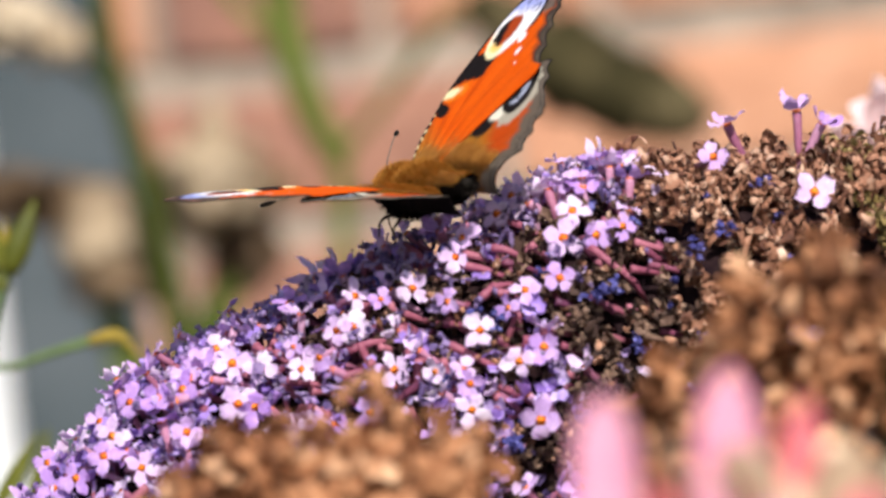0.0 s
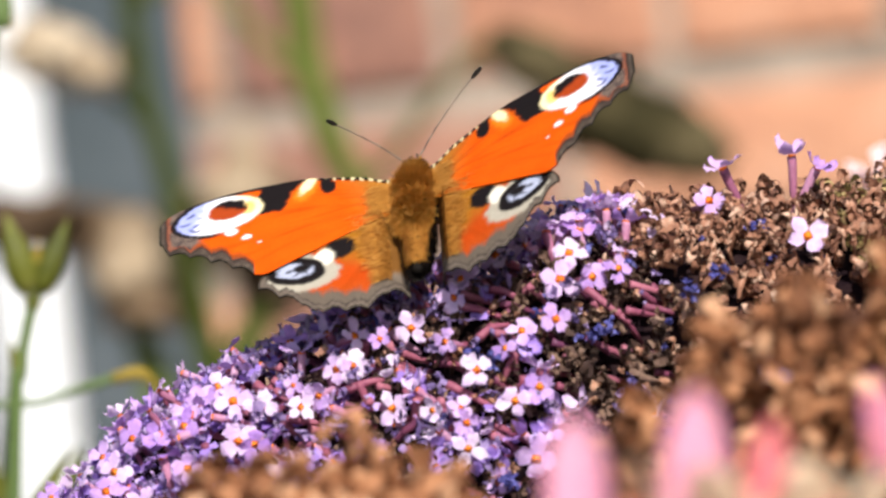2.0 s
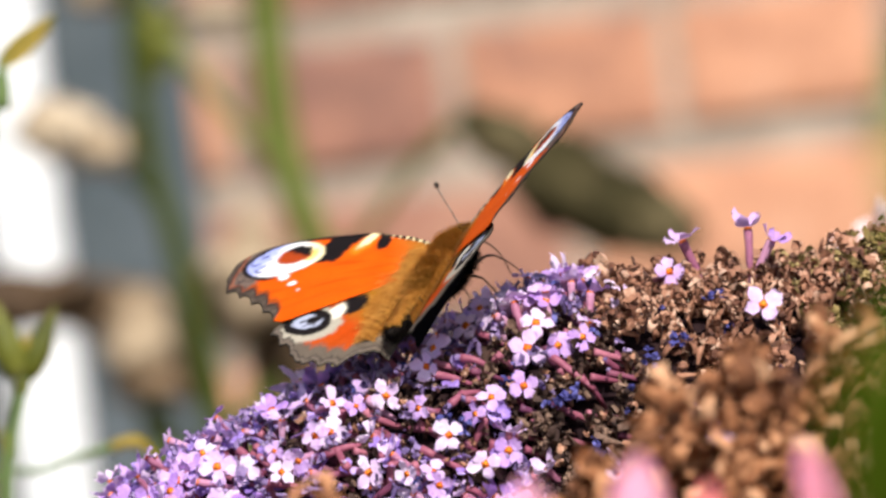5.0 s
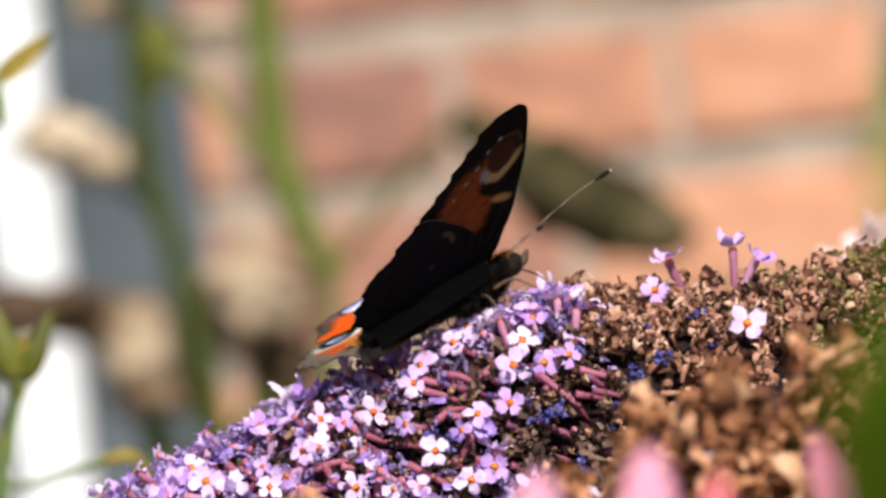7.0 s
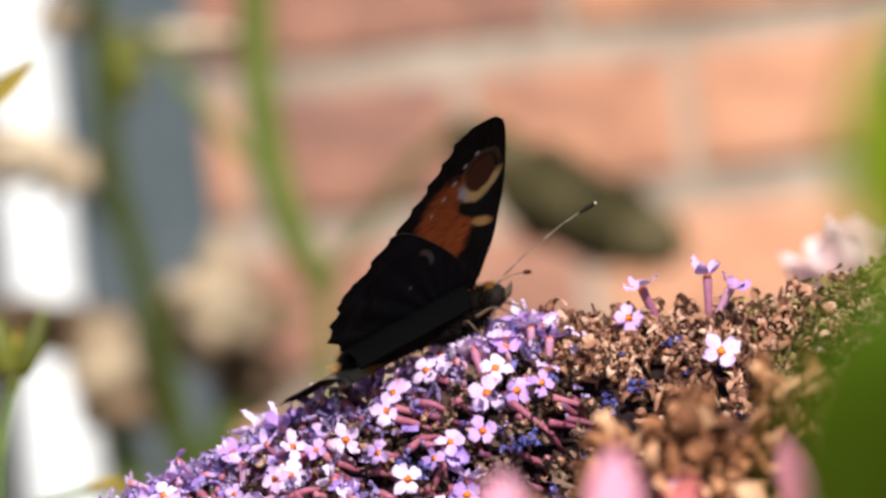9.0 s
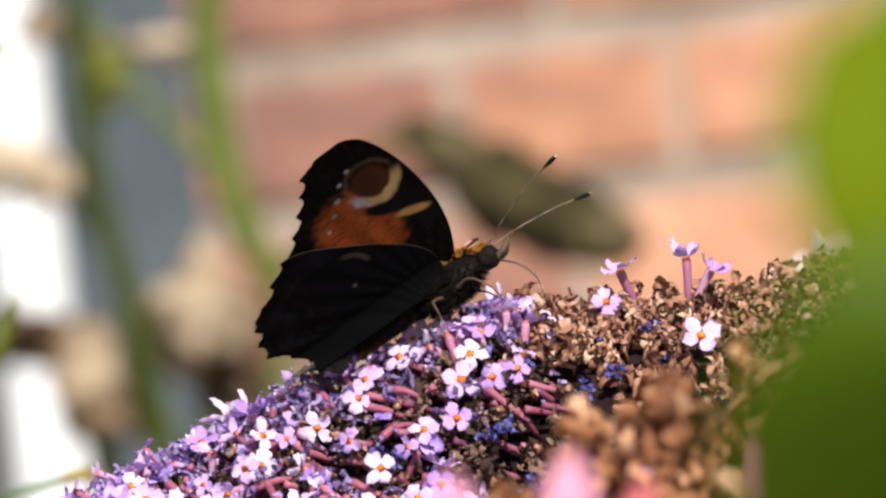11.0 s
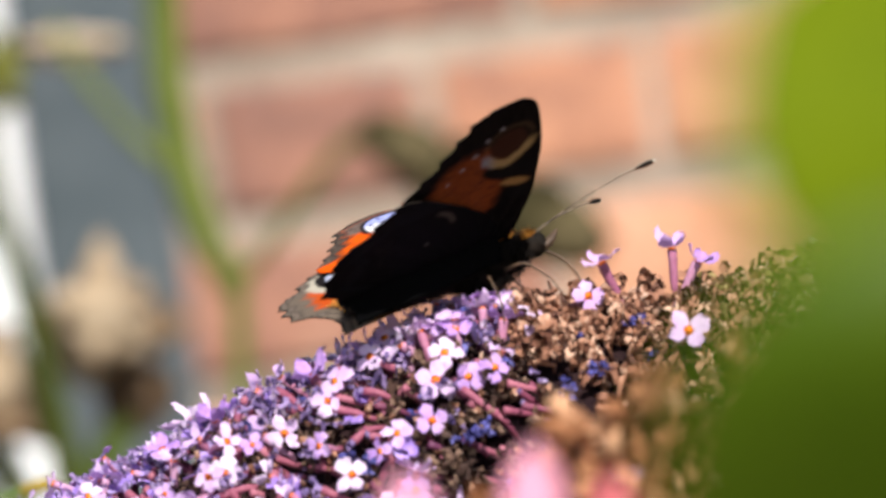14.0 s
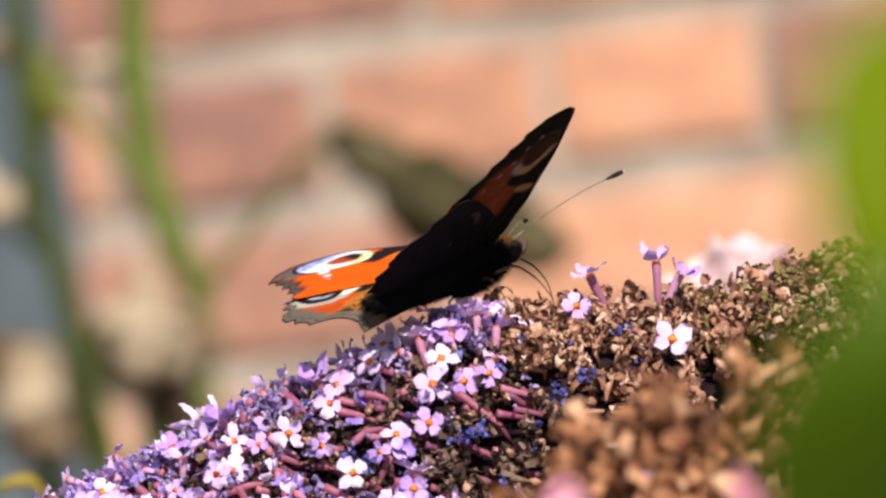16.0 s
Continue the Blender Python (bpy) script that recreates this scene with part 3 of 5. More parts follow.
def wing_mesh(name, side, low, top, v_end, paint, paint_under, scallop, lift, gutter=0.0):
    """One wing in its own plane (x forward, y outward), both faces and a rim; sizes in millimetres."""
    nv, nu = 132, 76
    verts, cols, faces = [], [], []
    for layer in (0, 1):
        for i in range(nv + 1):
            v = 0.02 + (v_end - 0.04) * (1 - (1 - i / nv) ** 1.25)
            lo, hi = low(v), top(v)
            sc = scallop(v)
            lo += sc * 1.0 * (abs(math.sin(v * 1.25 + 0.4)) - 0.5) + 0.35 * sc * noise.noise(Vector((v * 4, 0, 0)))
            hi += 0.05 * math.sin(v * 9)
            if hi < lo + 0.05:
                hi = lo + 0.05
            for k in range(nu + 1):
                u = lo + (hi - lo) * k / nu
                vein = math.sin(math.atan2(u - 5, v + 2) * 26)
                z = 0.05 * vein + lift * math.sin(math.pi * min(1, v / v_end)) - 0.12 * layer - gutter * max(0.0, 2.2 - v) ** 1.3
                verts.append((u * MM, side * v * MM, z * MM))
                out = min((u - lo) if scallop(v) > 0.5 else 9.0, (v_end - v) * 1.1)
                if layer == 0:
                    cols.append((*paint(u, v, out, hi - u, 0), 1))
                else:
                    cols.append((*paint_under(u, v, out, hi - u, 0), 1))
    n, m = nu + 1, (nv + 1) * (nu + 1)
    for i in range(nv):
        for k in range(nu):
            a = i * n + k
            up = (a, a + n, a + n + 1, a + 1)
            dn = (m + a, m + a + 1, m + a + n + 1, m + a + n)
            faces += [up[::-1], dn[::-1]] if side > 0 else [up, dn]
    rim = [(i * n, (i + 1) * n) for i in range(nv)] + [(i * n + nu, (i + 1) * n + nu) for i in range(nv)] + [(nv * n + k, nv * n + k + 1) for k in range(nu)] + [(k, k + 1) for k in range(nu)]
    faces += [(a, b, m + b, m + a) for a, b in rim]
    me = mesh_of(name, verts, faces, M_WING)
    at = me.color_attributes.new("scales", "FLOAT_COLOR", "POINT")
    at.data.foreach_set("color", np.array(cols, dtype=np.float32).ravel())
    return me


def fur(heap, centre, radii, count, length, seed, keep, lean=(-0.5, 0, 0.1)):
    """Hairs on an ellipsoid, each a thin three-sided spike."""
    rnd = random.Random(seed)
    done = 0
    while done < count:
        d = Vector((rnd.gauss(0, 1), rnd.gauss(0, 1), rnd.gauss(0, 1))).normalized()
        if not keep(d):
            continue
        done += 1
        p = Vector(centre) + Vector((d.x * radii[0], d.y * radii[1], d.z * radii[2]))
        way = (d + Vector(lean) * rnd.uniform(0.5, 1.3) + Vector((rnd.gauss(0, .2), rnd.gauss(0, .2), rnd.gauss(0, .2)))).normalized()
        l = length * rnd.uniform(0.6, 1.25)
        s = way.orthogonal().normalized() * 0.06 * MM
        t = way.cross(s)
        mid = p + way * l * 0.5 + d * 0.1 * l
        heap.put([p + s, p - s * 0.5 + t * 0.87, p - s * 0.5 - t * 0.87, mid + s * 0.7, mid - s * 0.5 - t * 0.6, p + way * l],
                 [(0, 1, 3), (1, 4, 3), (1, 2, 4), (2, 0, 4), (0, 3, 4), (3, 4, 5)])


def build_butterfly():
    bf = empty("butterfly", Matrix.Identity(4), "butterfly with rust orange eyespotted wings, black beneath, on lilac flowers", "butterfly")
    # thorax
    def lump(name, c, r, mat, seed):
        me = blob(name, [x * MM for x in r], mat, seed, 0.06, 2.0, 16, 22)
        for v in me.vertices:
            v.co += Vector(c) * MM
        return me
    thorax = part("thorax", lump("thorax", (8.6, 0, 0.0), (5.2, 2.2, 2.5), M_CHITIN, 1), bf)
    top, under = Heap(), Heap()
    fur(top, (8.4 * MM, 0, 0.2 * MM), (5.2 * MM, 2.6 * MM, 2.3 * MM), 5200, 1.3 * MM, 3, lambda d: d.z > 0.5, (-1.2, 0, 0.1))
    fur(top, (3.0 * MM, 0, 0.9 * MM), (5.0 * MM, 2.4 * MM, 1.9 * MM), 2600, 1.5 * MM, 4, lambda d: d.z > 0.4, (-1.2, 0, 0.1))
    fur(under, (8.4 * MM, 0, 0.0), (5.2 * MM, 2.2 * MM, 2.5 * MM), 3000, 1.2 * MM, 5, lambda d: d.z < 0.5)
    part("back_fur", top.mesh("back_fur", M_FUR), thorax, label="golden brown hair")
    part("belly_fur", under.mesh("belly_fur", M_BLACKFUR), thorax, label="black hair")
    # abdomen with rings
    pts = [((5.5 - 14.6 * i / 30), 0, 0.2 + 1.7 * (i / 30) ** 1.4) for i in range(31)]
    rad = [(0.5 + 1.35 * math.sin(math.pi * (0.12 + 0.80 * (i / 30) ** 0.75)) ** 0.8) * (1 + 0.05 * math.sin(i * 2.4)) * (1 - 0.35 * i / 30) for i in range(31)]
    v, f = tube([Vector(p) * MM for p in pts], [r * MM for r in rad], 18)
    abdomen = part("abdomen", mesh_of("abdomen", v, f, M_CHITIN), bf)
    for word, mat, low, high, count, label in (("back_fur", M_FUR, 34, 146, 3400, "golden brown hair"), ("belly_fur", M_BLACKFUR, 140, 400, 2800, "black hair")):
        h, rnd = Heap(), random.Random(6)
        for i in range(count):
            q = rnd.random() * (27 if word == "back_fur" else 29)
            k = int(q)
            p = Vector(pts[k]).lerp(Vector(pts[k + 1]), q - k)
            an = radians(rnd.uniform(low, high))
            d = Vector((0, math.cos(an), math.sin(an)))
            way = (d * 0.5 + Vector((-1, rnd.gauss(0, .25), rnd.gauss(0, .15)))).normalized()
            l = rnd.uniform(0.9, 1.7) * MM
            p = (p + d * rad[k] * 0.95) * MM
            w = way.cross(d).normalized() * 0.06 * MM
            h.put([p + w, p - w, p + way * l * 0.5 + d * 0.2 * l + w * 0.7, p + way * l * 0.5 + d * 0.2 * l - w * 0.7, p + way * l], [(0, 1, 3, 2), (2, 3, 4)])
        part(word, h.mesh(word, mat), abdomen, label=label)
    # head
    head = part("head", lump("head", (14.6, 0, -0.3), (1.5, 1.6, 1.45), M_CHITIN, 2), bf)
    h = Heap()
    fur(h, (14.4 * MM, 0, -0.2 * MM), (1.4 * MM, 1.4 * MM, 1.4 * MM), 420, 0.9 * MM, 7, lambda d: d.x < 0.5 and d.z > 0.5)
    part("head_fur", h.mesh("head_fur", M_FUR), head, label="brown hair")
    for s in (1, -1):
        part("eye", lump("eye", (15.0, 1.15 * s, -0.2), (0.85, 0.6, 0.95), M_CHITIN, 3), head)
        part("palp", tube_mesh("palp", [Vector(p) * MM for p in ((15.3, 0.4 * s, -1.0), (16.6, 0.45 * s, -0.7), (17.9, 0.4 * s, 0.2))], [0.45 * MM, 0.5 * MM, 0.12 * MM], M_LEG, 10, 8), head)
        a = part("antenna", tube_mesh("antenna", [Vector(p) * MM for p in ((15.2, 0.5 * s, 0.8), (19.4, 3.4 * s, 1.7), (24.0, 6.7 * s, 2.2), (26.6, 8.5 * s, 2.2))], [0.11 * MM, 0.08 * MM, 0.075 * MM, 0.10 * MM], M_ANTENNA, 30, 7), head)
        part("club", tube_mesh("club", [Vector(p) * MM for p in ((26.4, 8.35 * s, 2.2), (27.4, 9.0 * s, 2.15), (28.3, 9.6 * s, 2.1))], [0.10 * MM, 0.32 * MM, 0.22 * MM], M_CHITIN, 10, 8), a, label="dark club")
        me = lump("pale_tip", (28.38, 9.63 * s, 2.1), (0.14, 0.14, 0.14), M_PALE, 1)
        part("club_tip", me, a, label="pale club tip")
    part("proboscis", tube_mesh("proboscis", [Vector(p) * MM for p in ((15.6, 0, -1.4), (17.2, 0, -3.2), (18.0, 0.1, -5.6), (17.6, 0.2, -8.2))], [0.16 * MM, 0.12 * MM, 0.10 * MM, 0.08 * MM], M_LEG, 18, 6), head)
    for s in (1, -1):
        for knee, foot in (((12.0, 3.6 * s, -2.6), (13.6, 4.4 * s, -7.4)), ((6.4, 4.4 * s, -2.4), (5.2, 5.6 * s, -7.6))):
            leg = part("leg", tube_mesh("leg", [Vector(p) * MM for p in ((9.5 if knee[0] > 9 else 7.6, 1.6 * s, -1.8), ((9.5 if knee[0] > 9 else 7.6) * 0.4 + knee[0] * 0.6, 3.0 * s, -1.9), knee)], [0.28 * MM, 0.20 * MM, 0.13 * MM], M_LEG, 12, 7), bf)
            part("shin", tube_mesh("shin", [Vector(p) * MM for p in (knee, ((knee[0] + foot[0]) / 2 + 0.4, (knee[1] + foot[1]) / 2, -4.9), foot)], [0.13 * MM, 0.10 * MM, 0.07 * MM], M_LEG, 12, 6), leg)
    wings = {}
    for side in (1, -1):
        wings["fore", side] = part("forewing", wing_mesh("forewing", side, FORE_LOW, FORE_TOP, 28.5, fore_colour, fore_under, lambda v: soft(v, 16.5, 18), 0.5), bf, label="orange forewing with a cream and lilac eyespot, dark beneath")
        wings["hind", side] = part("hindwing", wing_mesh("hindwing", side, HIND_LOW, HIND_TOP, 17.3, hind_colour, hind_under, lambda v: 1.0, 0.3, 0.8), bf, label="rust hindwing with a blue-black eyespot, black beneath")
    # long hair on the wing roots, lying outward along the wing
    for (kind, side), wing in wings.items():
        h, rnd = Heap(), random.Random(21)
        for i in range(900):
            v = abs(rnd.gauss(0, 1.7)) + 0.1
            u = rnd.uniform(3.5, 9.0) if kind == "fore" else rnd.uniform(-10.5, 4.0)
            if kind == "hind":
                v += 1.4
            if kind == "fore" and v > 3.2 or v > 5.2 - 0.2 * max(0, -u):
                continue
            p = Vector((u, side * v, 0.16 + (0.5 * math.sin(math.pi * v / 28.5) if kind == "fore" else 0.3 * math.sin(math.pi * v / 17.3) - 0.8 * max(0.0, 2.2 - v) ** 1.3))) * MM
            way = Vector((rnd.gauss(-0.6, .3), side * 1.0, (1.1 if kind == "hind" and v < 2.2 else 0.18) + rnd.gauss(0, .05))).normalized()
            l = rnd.uniform(1.0, 2.2) * MM
            w = way.cross(Vector((0, 0, 1))).normalized() * 0.05 * MM
            m = p + way * l * 0.55
            h.put([p + w, p - w, m + w * 0.8, m - w * 0.8, m + (way + Vector((0, 0, -0.15))) * l * 0.45], [(0, 1, 3, 2), (2, 3, 4)])
        part("root_fur", h.mesh("root_fur", M_FUR), wing, label="long golden brown hair")
    return bf, wings


# ---- buddleia ----
RIDGE = lerp_curve([(-60, -46), (-42, -29), (-37.7, -23.5), (-31, -18.2), (-23.5, -14.6), (-18, -11.8), (-12, -9), (-5, -5.6), (1, -3.6), (8, -0.4), (12, 1.4), (18, 3.6), (26, 2.0), (34, 1.8), (42, 2.6), (50, 3.5), (64, 9), (85, 18)])
R_AT = lerp_curve([(-62, 3), (-52, 11), (-42, 15), (-25, 19.5), (0, 22), (40, 23), (60, 22), (85, 12)])


def head_point(x, ang, out=0.0):
    """A point on the flower head (mm): x along it, ang from its ridge (0) towards the viewer (90)."""
    r, n = R_AT(x), Vector((-0.38, 0, 0.925))
    c = Vector((x, 17, RIDGE(x))) - n * r * 0.98
    d = n * math.cos(ang) + Vector((0, -1, 0)) * math.sin(ang)
    return c + d * (r + out), d


def corolla(seed, lobes=4, cup=0.25, size=1.0):
    """Four rounded petals, narrow at the foot, round a throat, facing +z; millimetres to metres."""
    rnd = random.Random(seed)
    verts, faces = [], []
    rows, cols = 8, 6
    for q in range(lobes):
        a0 = TAU * q / lobes + rnd.uniform(-0.22, 0.22)
        w, l, tw = rnd.uniform(0.72, 1.04), rnd.uniform(2.0, 3.05), rnd.uniform(-0.55, 0.55)
        c, roll = cup + rnd.uniform(-0.5, 0.45), rnd.uniform(-0.5, 0.7)
        base = len(verts)
        for i in range(rows + 1):
            t = i / rows
            r = 0.5 + (l - 0.5) * t
            half = w * (0.44 + 0.62 * math.sin(math.pi * (0.08 + 0.60 * t))) * rnd.uniform(0.92, 1.08)
            if t > 0.66:
                half *= math.sqrt(max(0.0, 1 - ((t - 0.66) / 0.36) ** 2)) + 0.02
            for k in range(cols + 1):
                e = k / cols * 2 - 1
                rr = r - 0.10 * e * e * t * l + 0.14 * rnd.uniform(-1, 1) * t
                y = e * half
                z = c * t * t * 1.1 + tw * e * t + 0.34 * rnd.uniform(-1, 1) * t * abs(e) + roll * 0.3 * (e * e - 0.5) * t - 0.7 * max(0.0, t - 0.55) ** 2 * l
                verts.append(((math.cos(a0) * rr - math.sin(a0) * y) * MM * size, (math.sin(a0) * rr + math.cos(a0) * y) * MM * size, z * MM * size))
        for i in range(rows):
            for k in range(cols):
                a = base + i * (cols + 1) + k
                faces.append((a, a + cols + 1, a + cols + 2, a + 1))
    return verts, faces


def crumple(rnd, size):
    """A withered corolla: a few narrow, tightly curled strips from one calyx."""
    verts, faces = [], []
    for q in range(rnd.choice((3, 4, 4))):
        a0 = TAU * q / 4 + rnd.uniform(-0.5, 0.5)
        c, s = math.cos(a0), math.sin(a0)
        w, bend, a = size * rnd.uniform(0.13, 0.27), rnd.choice((-1, 1, 1)) * rnd.uniform(1.2, 3.6), rnd.uniform(0.3, 1.5)
        r, z, b, tw = 0.0, 0.0, len(verts), rnd.uniform(-0.4, 0.4)
        for i in range(6):
            ww = w * (0.6, 1.0, 1.15, 1.0, 0.8, 0.3)[i] * rnd.uniform(0.75, 1.25)
            tw += rnd.uniform(-0.5, 0.5)
            for k in (-1, 1):
                verts.append((c * r - s * k * ww * math.cos(tw), s * r + c * k * ww * math.cos(tw), z + math.sin(tw) * k * ww))
            r += math.cos(a) * size * 0.25
            z += math.sin(a) * size * 0.25
            a += bend * 0.36
        faces += [(b + 2 * i, b + 2 * i + 1, b + 2 * i + 3, b + 2 * i + 2) for i in range(5)]
    return verts, faces


def husk(rnd, size):
    """A dried corolla: a puckered cup with an uneven, curled lip."""
    verts, faces, n = [], [], 6
    bend = Vector((rnd.uniform(-0.4, 0.4), rnd.uniform(-0.4, 0.4), 0))
    for z, r, wild in ((-1.0, 0.16, 0.05), (-0.1, 0.34, 0.15), (0.5, 0.42, 0.35), (0.8, 0.60, 0.5)):
        for k in range(n):
            a = TAU * k / n + rnd.uniform(-0.2, 0.2)
            q = r * (1 + rnd.uniform(-wild, wild) * 1.3)
            p = Vector((math.cos(a) * q, math.sin(a) * q, z + rnd.uniform(-wild, wild))) + bend * z
            verts.append(p * size)
    for i in range(3):
        for k in range(n):
            a, b = i * n + k, i * n + (k + 1) % n
            faces.append((a, b, b + n, a + n))
    return verts, faces


def scatter(heap, rnd, count, xr, angr, size, outr, keep=lambda x, a: True, piece=crumple):
    done = 0
    while done < count:
        x, a = rnd.uniform(*xr), radians(rnd.uniform(*angr))
        if not keep(x, a):
            continue
        done += 1
        q, d = head_point(x, a, 0)
        lump = 1.5 * noise.noise(q * 0.42) + 0.8 * noise.noise(q * 0.9 + Vector((9, 0, 0)))
        p, d = head_point(x, a, rnd.uniform(*outr) + lump)
        n = (d + Vector((rnd.gauss(0, .6), rnd.gauss(0, .6), rnd.gauss(0, .6)))).normalized()
        v, f = piece(rnd, size * rnd.uniform(0.6, 1.4))
        heap.put(v, f, facing(p * MM, n, rnd.uniform(0, TAU)))


# florets that face out: x and height (mm), the way they face sideways and up, size
OLDER = [(-10.5, -13.4, 0.1, 0.1, 1.0), (-3.7, -9.1, -0.1, 0, 0.9), (-7.3, -10.3, -0.1, 0.2, 0.62), (13.3, -3.5, 0, 0.25, 1.05), (14.4, -0.4, 0.1, 0.6, 0.95),
         (12.8, -8.0, -0.1, 0.1, 0.9), (10.9, -15.7, 0, 0, 0.95), (8.1, -17.3, -0.15, -0.1, 0.9), (3.8, -13.8, 0.25, 0.1, 0.9), (1.2, -5.6, 0.5, 0.25, 0.85),
         (-5.8, -18.2, 0.5, -0.1, 0.95), (2.6, -19.8, -0.2, -0.1, 0.85), (2.8, -22.7, 0.2, -0.1, 0.85), (-8.5, -23.0, 0.1, -0.2, 1.0)]
CREST = [(41.6, 1.5, 0.05, 0.15, 1.05), (30.7, 5.6, 0.35, 0.2, 0.95), (23.6, 3.3, 0.3, 0.6, 0.8), (20.0, -2.2, 0.5, 0.3, 0.8), (17.0, -3.2, 0.4, 0.1, 0.9),
         (-10.1, -9.9, 0.6, 0.4, 0.85), (-17.2, -15.6, -0.4, 0.2, 0.6), (8.9, -9.3, -0.3, 0.5, 0.85), (6.9, -11.3, -0.9, 0.3, 0.75), (-1.3, -18.4, -0.7, 0, 0.75),
         (5.9, -0.7, -0.6, 0.4, 0.9), (7.6, 1.4, -0.5, 0.7, 0.8), (1.9, -3.4, -0.7, 0.6, 0.9), (0.1, -10.6, -0.8, 0.2, 0.8), (14.1, 2.7, -0.1, 0.9, 0.9), (15.7, 2.4, 0.2, 0.9, 0.9)]
MIDDLE = [(-24.1, -17.4, -0.1, 0.3, 1.05), (-26.0, -15.8, -0.5, 0.5, 0.95), (-23.4, -22.0, 0, 0, 1.0), (-29.0, -19.0, -0.6, 0.5, 1.0), (-32.6, -21.3, -0.5, 0.4, 0.95),
          (-17.6, -10.6, -0.3, 1.1, 0.9), (-12.3, -13.8, -0.5, 0.1, 0.85), (-14.3, -16.8, -0.6, -0.3, 0.85), (-20.8, -18.1, 0.3, 0.2, 0.9), (-21.5, -22.3, 0.5, -0.2, 0.9),
          (2.0, -18.1, 0.4, 0.4, 0.7), (-16.3, -18.1, -0.4, 0.3, 0.8)]
TIP = [(10.5, -23.9, 0, -0.2, 1.12), (6.3, -29.6, 0.1, -0.4, 0.7), (-35.8, -21.8, -0.5, 0.5, 0.9), (-37.8, -25.6, -0.6, 0.2, 0.95), (-29.2, -25.1, 0.2, 0.1, 0.9),
       (-38.7, -27.8, -0.3, 0.4, 0.95), (-29.8, -20.3, -0.5, 0.4, 0.95), (-45.4, -28.8, -0.6, 0.6, 0.8), (-41.9, -30.4, -0.4, 0.2, 0.9), (-44.5, -31.5, -0.2, 0.1, 0.9),
       (-34.3, -29.1, 0.4, 0.1, 0.85), (-39.3, -24.0, -0.6, 0.7, 0.8)]
# florets seen from the side, by their tubes: x and height of the mouth, then of the foot
STANDING = [(-11.7, -7.4, -10.8, -9.9), (-16.3, -11.7, -16.1, -14.5), (-13.5, -9.6, -12.0, -11.2), (-28.1, -17.7, -28.0, -20.3), (-30.6, -21.7, -28.3, -21.0),
            (40.2, 11.0, 40.9, 3.3), (43.3, 9.5, 40.2, 3.8), (32.2, 9.5, 35.0, 3.0), (19.7, 5.8, 20.4, 0.7), (17.7, 5.6, 18.1, 0.1), (15.6, 3.4, 15.9, -0.9),
            (21.0, 3.4, 20.9, -0.9), (18.7, 4.7, 19.0, -0.6), (9.2, 0.6, 11.5, -0.7), (-0.6, -2.5, 0.4, -4.7), (11.8, 2.2, 12.6, -1.6), (13.2, 2.6, 13.4, -1.4)]
# tubes of withered florets that lie over the hollows
LYING = [(16.2, -4.5, 21.3, -8.5), (0.4, -15.4, 6.0, -18.3), (5.3, -4.6, 8.9, -5.9), (2.0, -5.2, 5.9, -6.4), (1.7, -6.5, 6.6, -7.8), (4.0, -10.2, 7.6, -8.7), (7.6, -11.3, 8.3, -14.4),
         (-11.0, -16.1, -6.8, -15.0), (-17.9, -19.4, -14.0, -19.9), (-11.7, -19.1, -8.1, -18.4), (0.1, -11.5, 2.7, -10.9), (-4.5, -4.4, -1.6, -7.0), (7.3, -1.5, 10.8, -3.1),
         (-21.5, -15.5, -19.5, -17.4), (5.9, -9.7, 8.5, -10.6), (8.9, -11.0, 10.2, -9.0), (-29.0, -24.0, -26.7, -25.2)]


